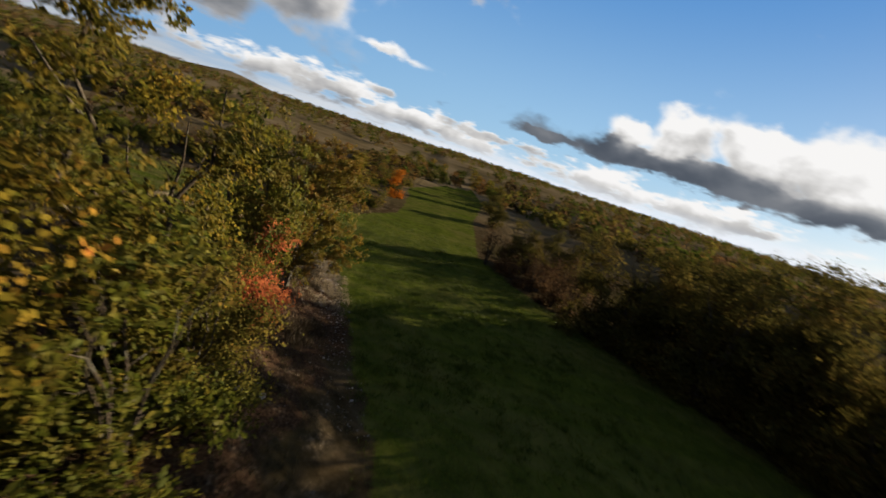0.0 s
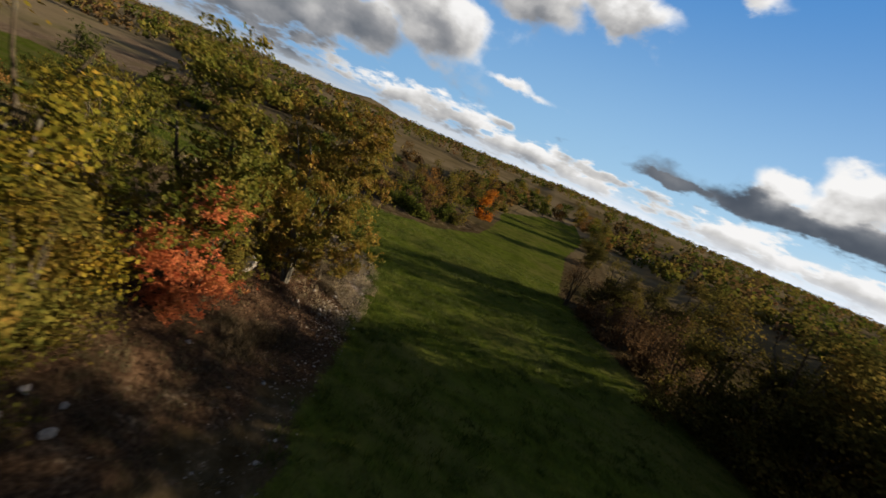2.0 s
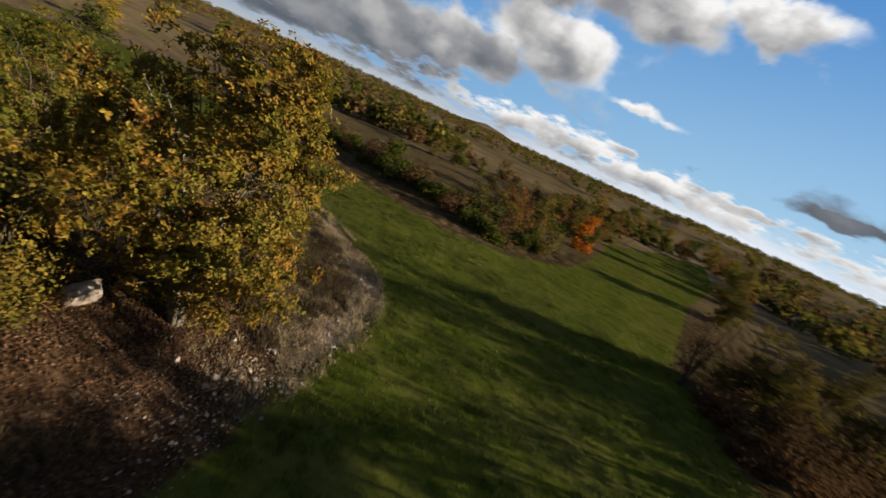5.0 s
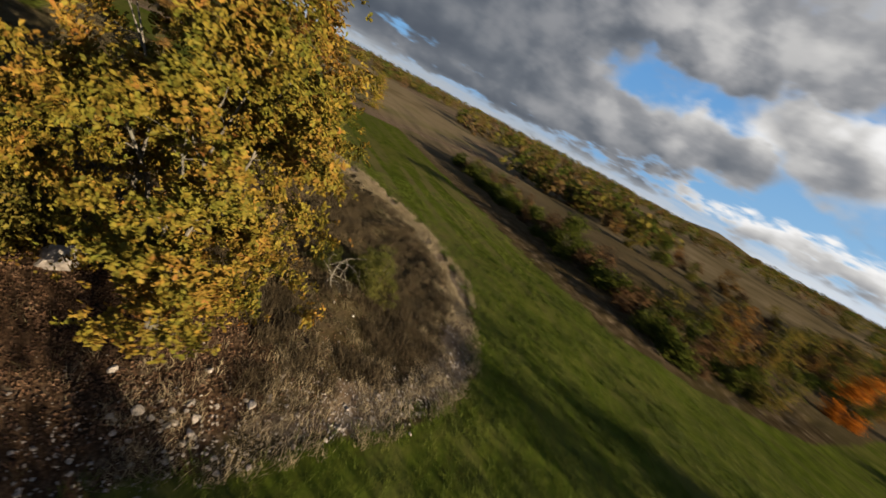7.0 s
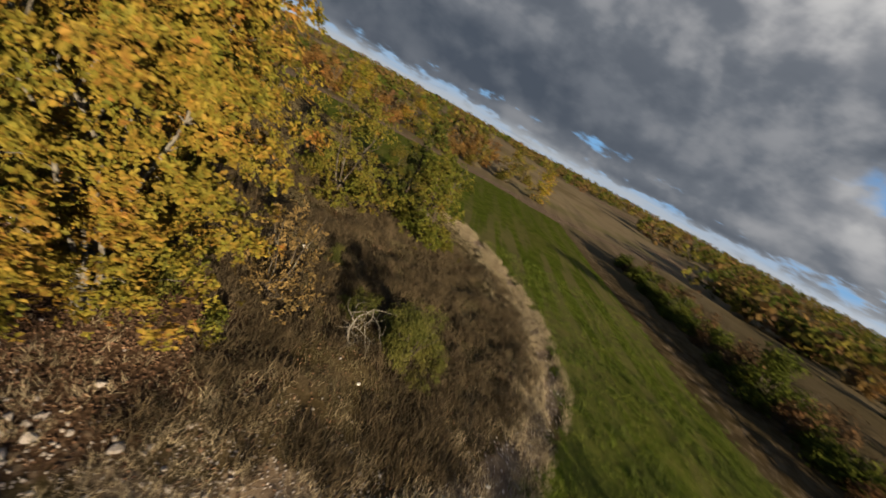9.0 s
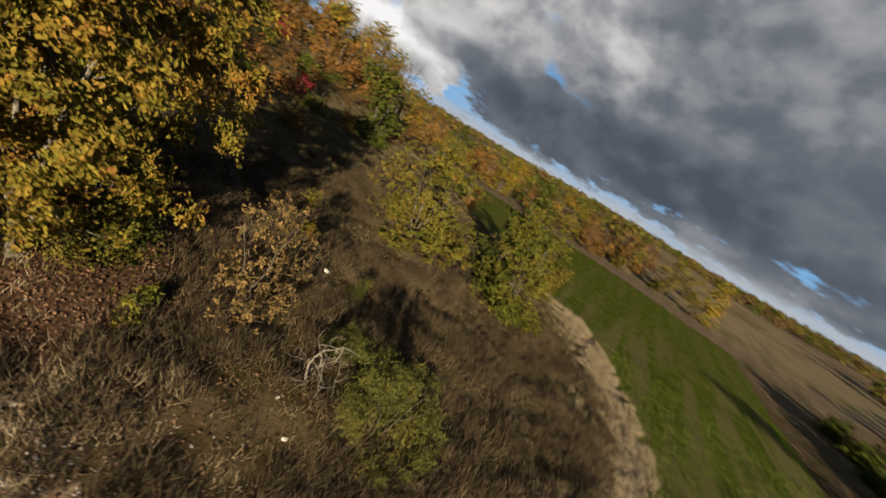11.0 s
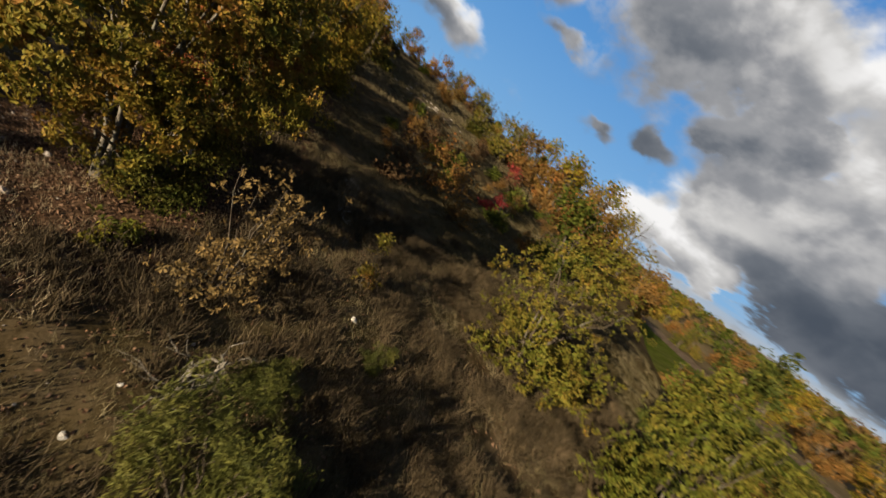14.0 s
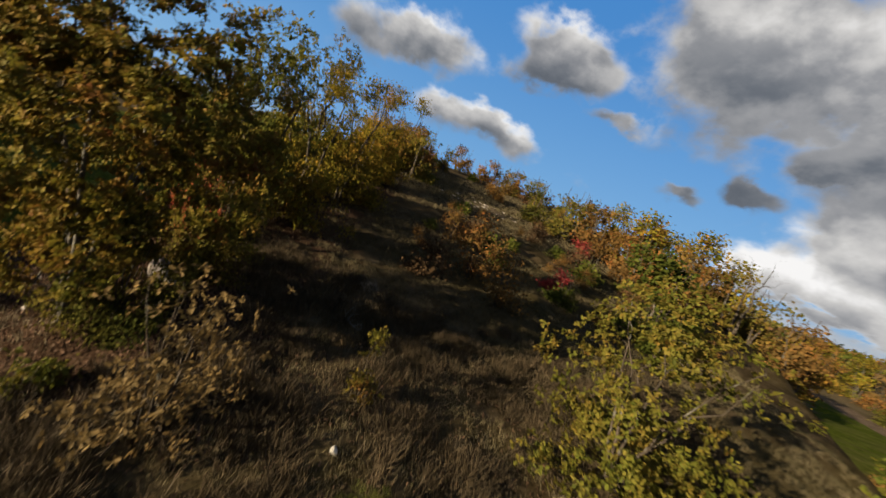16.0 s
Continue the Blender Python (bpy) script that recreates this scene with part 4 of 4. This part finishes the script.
WHITE_ROCKS = [rock_mesh(s, white_stone_mat) for s in (20, 21, 22)]


def stone(x, y, size, k, name="stone", label="loose pale limestone lump", group="loose limestone stones", flat=0.85):
    ob = new(name, ROCKS[k % len(ROCKS)])
    ob.matrix_basis = pose(x, y, ground_z(x, y) + size * 0.09 * flat, (k * 31) % 25 - 12, (k * 17) % 25 - 12, (k * 73) % 360) @ Matrix.Diagonal((size, size * (0.75 + 0.05 * (k % 6)), size * flat, 1))
    return tagged(ob, label, "stone", group)


for i, (x, y, s) in enumerate(((-3.92, 19.35, 0.22), (-3.49, 15.57, 0.18), (-4.25, 14.53, 0.2), (-3.62, 15.04, 0.26), (-4.5, 15.9, 0.22), (-3.93, 16.73, 0.26), (-2.7, 6.4, 0.26), (-3.1, 6.0, 0.38), (-3.5, 5.7, 0.28), (-3.3, 6.5, 0.2), (-6.1, 22.7, 0.16), (-2.95, 6.75, 0.16), (-3.62, 15.85, 0.24), (-3.35, 15.8, 0.2))):
    stone(x, y, s, i)
for i, (x, y, s) in enumerate(((-10.3, 16.28, 0.2), (-7.22, 19.37, 0.13), (-7.4, 18.75, 0.09), (-6.68, 22.88, 0.16), (-9.0, 16.1, 0.07), (-7.9, 17.8, 0.08))):
    ob = stone(x, y, s, i * 5 + 2, "stone", "white limestone lump lying on dry turf", "loose limestone stones")
    ob.data = WHITE_ROCKS[i % 3]
boulder = stone(-5.72, 13.32, 0.95, 4, "boulder", "pale limestone boulder showing beneath the oak", "", 0.95)
boulder.location.z += 0.1


def near_bank(rng, spread):
    """A place on the stony bank or by the track."""
    leg = FIELD[3:15]
    w = np.array([0.5, 0.8, 2.0, 3.2, 3.0, 2.2, 2.0, 1.6, 1.4, 1.0, 0.8])
    k = rng.choice(len(leg) - 1, p=w / w.sum())
    f = rng.uniform()
    p, d = leg[k] * (1 - f) + leg[k + 1] * f, leg[k + 1] - leg[k]
    out = np.array([-d[1], d[0]]) / np.linalg.norm(d)
    return p + out * abs(rng.normal(0, spread)) + rng.normal(0, 0.12, 2)


rng = np.random.RandomState(91)
for i in range(300):
    x, y = near_bank(rng, 1.0)
    stone(x, y, 0.05 + 0.11 * rng.uniform() ** 2.2, i)
for i in range(26):
    stone(rng.normal(-3.45, 0.4), rng.normal(15.6, 0.5), rng.uniform(0.06, 0.17), i)
for i in range(24):
    stone(rng.normal(-15.7, 1.6), rng.normal(-11.7, 0.9), rng.uniform(0.25, 0.65), i, label="limestone slab breaking through the hillside turf", group="hillside outcrop", flat=0.45)


def build_gravel():
    rng = np.random.RandomState(92)
    pieces = []
    oct_v = np.array([(1, 0, 0), (-1, 0, 0), (0, 1, 0), (0, -1, 0), (0, 0, 0.7), (0, 0, -0.7)], float)
    oct_f = np.array([(0, 2, 4), (2, 1, 4), (1, 3, 4), (3, 0, 4), (2, 0, 5), (1, 2, 5), (3, 1, 5), (0, 3, 5)])
    spots = np.array([near_bank(rng, 0.9) for _ in range(4200)])
    zs = height(spots[:, 0], spots[:, 1])
    for (x, y), z in zip(spots, zs):
        s = rng.uniform(0.010, 0.042) * rng.uniform(0.5, 1.0)
        pieces.append(((oct_v * s * rng.uniform(0.6, 1.3, (6, 3))) @ np.array(Matrix.Rotation(rng.uniform(0, 6.28), 3, "Z")) + (x, y, z + s * 0.2), oct_f))
    v, f = joined(pieces)
    tagged(new("gravel", mesh_of("gravel", v, f, stone_mat)), "scattered limestone chips on the bank", "gravel", kind="stuff")


build_gravel()


# ---- turf, grass and fallen leaves ----
def blades(rng, spots, zs, per, tall, width, mat, name, label):
    n = len(spots) * per
    base = np.repeat(np.column_stack([spots, zs]), per, 0)
    base[:, :2] += rng.normal(0, 0.05, (n, 2))
    base[:, 2] -= 0.03
    lean = rng.normal(0, 0.45, (n, 2))
    h = np.repeat(rng.uniform(0.5, 1.4, len(spots)), per) * tall * rng.uniform(0.6, 1.2, n)
    tip = base + np.column_stack([lean * h[:, None], h])
    a = rng.uniform(0, 6.283, n)
    side = np.column_stack([np.cos(a), np.sin(a), np.zeros(n)]) * width
    v = np.stack([base - side, base + side, tip], 1).reshape(-1, 3)
    f = np.arange(n * 3).reshape(-1, 3)
    tagged(new(name, mesh_of(name, v, f, mat)), label, "grass", kind="stuff")


def build_turf():
    rng = np.random.RandomState(95)
    x, y = rng.uniform(-26, 0, 46000), rng.uniform(0, 28, 46000)
    d = from_edge(x, y)
    near_oak = np.hypot(x + 5, y - 14) < 3.2
    ok = (d > 0.5) & (waves(x, y, 2.4, 31) + 0.5 * waves(x, y, 0.9, 32) + 0.8 * smooth(d, 1.0, 3.0) > 0.2) & ~(near_oak & (rng.uniform(0, 1, len(x)) < 0.85))
    x, y = x[ok], y[ok]
    blades(rng, np.column_stack([x, y]), height(x, y), 10, 0.15, 0.0055, straw_mat, "dry_turf", "tufts of dry straw-coloured grass")
    x, y = rng.uniform(-20, -2, 3400), rng.uniform(10, 27, 3400)
    d = from_edge(x, y)
    ok = (d > 0.7) & (waves(x, y, 3.0, 41) + 0.9 * waves(x, y, 1.0, 42) > -0.35) & (np.hypot(x + 5, y - 14) > 2.6) & (smooth(d, 0.5, 2.0) > rng.uniform(0, 1, len(x)))
    x, y = x[ok], y[ok]
    open_ground = (np.hypot(x + 10.3, y - 16.3) > 0.7) & (np.hypot(x + 7.3, y - 19.1) > 0.65) & (from_edge(x, y) > 1.1)
    x, y = x[open_ground], y[open_ground]
    spots = np.repeat(np.column_stack([x, y]), 26, 0) + rng.normal(0, 1, (len(x) * 26, 2)) * np.repeat(rng.uniform(0.06, 0.2, len(x)), 26)[:, None]
    blades(rng, spots, height(spots[:, 0], spots[:, 1]), 6, 0.25, 0.010, heath_mat, "dry_turf", "dark brown tussocks on the dry terrace")
    x, y = rng.uniform(-27, -2.5, 40000), rng.uniform(14, 27, 40000)
    d = from_edge(x, y)
    ok = (d > -0.35) & (d < 3.2) & (rng.uniform(0, 1, len(x)) < (1 - smooth(d, 0.6, 3.2)) * (0.7 + 0.3 * smooth(-x, 5, 12))) & (waves(x, y, 1.4, 43) > -0.45)
    x, y = x[ok], y[ok]
    blades(rng, np.column_stack([x, y]), height(x, y), 8, 0.2, 0.006, bleached_mat, "dry_turf", "bleached pale grass along the field bank")
    x, y = rng.uniform(-30, -8, 9000), rng.uniform(-26, -3, 9000)
    blades(rng, np.column_stack([x, y]), height(x, y), 7, 0.26, 0.011, straw_mat, "dry_turf", "tufts of dry grass on the hillside")
    x, y = rng.uniform(-26, 17, 52000), rng.uniform(3, 42, 52000)
    d = from_edge(x, y)
    ok = (d < 0.35) & (waves(x, y, 1.6, 33) > -0.75 + 1.2 * smooth(d, -0.6, 0.3))
    x, y = x[ok], y[ok]
    blades(rng, np.column_stack([x, y]), height(x, y), 7, 0.14, 0.007, blade_mat, "field_grass", "short green shoots of the sown field")
    # coarse tufts among the shoots
    x, y = rng.uniform(-16, 9, 5200), rng.uniform(8, 36, 5200)
    ok = (from_edge(x, y) < 0.2) & (waves(x, y, 3.4, 34) + 0.6 * waves(x, y, 1.1, 35) > 0.1)
    x, y = x[ok], y[ok]
    spots = np.repeat(np.column_stack([x, y]), 5, 0) + rng.normal(0, 0.1, (len(x) * 5, 2))
    blades(rng, spots, height(spots[:, 0], spots[:, 1]), 6, 0.22, 0.008, blade_mat, "field_grass", "coarse green tufts in the sown field")
    n = 7500
    x = np.concatenate([rng.normal(-5.2, 1.5, n), rng.normal(-5.0, 1.3, n // 2)])
    y = np.concatenate([rng.normal(14.0, 1.7, n), rng.uniform(-4, 14, n // 2)])
    x, y = np.append(x, rng.uniform(-15, -3, 7000)), np.append(y, rng.uniform(13, 24.5, 7000))
    ok = from_edge(x, y) > 0.6
    at = np.column_stack([x[ok], y[ok], height(x[ok], y[ok]) + rng.uniform(0.005, 0.035, ok.sum())])
    v, q = leaves(rng, at, np.tile([0, 0, 1.6], (len(at), 1)), 0.055, 0.6)
    tagged(new("leaf_litter", mesh_of("leaf_litter", v, q, fallen_mat)), "brown fallen oak leaves on the ground", "leaf litter", kind="stuff")


build_turf()


# ---- dead wood on the terrace ----
def build_dead_branch(x, y, turn, seed, size):
    """A bleached shrub skeleton: one bent stem, crooked limbs, thin twigs, each its own part."""
    rng = np.random.RandomState(seed)
    body = new("dead_branch", None)
    body.matrix_basis = pose(x, y, ground_z(x, y) - 0.02, 0, 0, turn)

    def crooked(at, way, length, r, name, steps=7):
        path = [np.array(at, float)]
        way = np.array(way, float)
        for _ in range(steps):
            way = way + rng.normal(0, 0.36, 3)
            way /= np.linalg.norm(way)
            q = path[-1] + way * length / steps
            q[2] = max(q[2], 0.03)
            path.append(q)
        v, f = tube(path, [r * (1 - 0.85 * k / steps) for k in range(steps + 1)], 6)
        part(name, mesh_of(name, v, f, pale_bark_mat, True), body)
        return path, way

    stem, way = crooked((0, 0, 0), (0.75, 0.1, 0.6), size, 0.03, "stem", 9)
    for k in range(6):
        limb, w = crooked(stem[1 + k], way * 0.5 + rng.normal(0, 0.75, 3) + (0, 0, 0.25), size * rng.uniform(0.3, 0.6), 0.013, "limb")
        for g in (2, 3, 5):
            crooked(limb[g], w * 0.6 + rng.normal(0, 0.8, 3), size * rng.uniform(0.12, 0.25), 0.007, "twig", 4)
    return tagged(body, "bleached dead branch lying on the dry terrace", "dead branch", "dead wood")


build_dead_branch(-8.0, 18.75, 262, 5, 1.8)
build_dead_branch(-8.1, 18.6, 190, 6, 1.2)
build_dead_branch(-9.9, 12.6, 20, 7, 0.7)
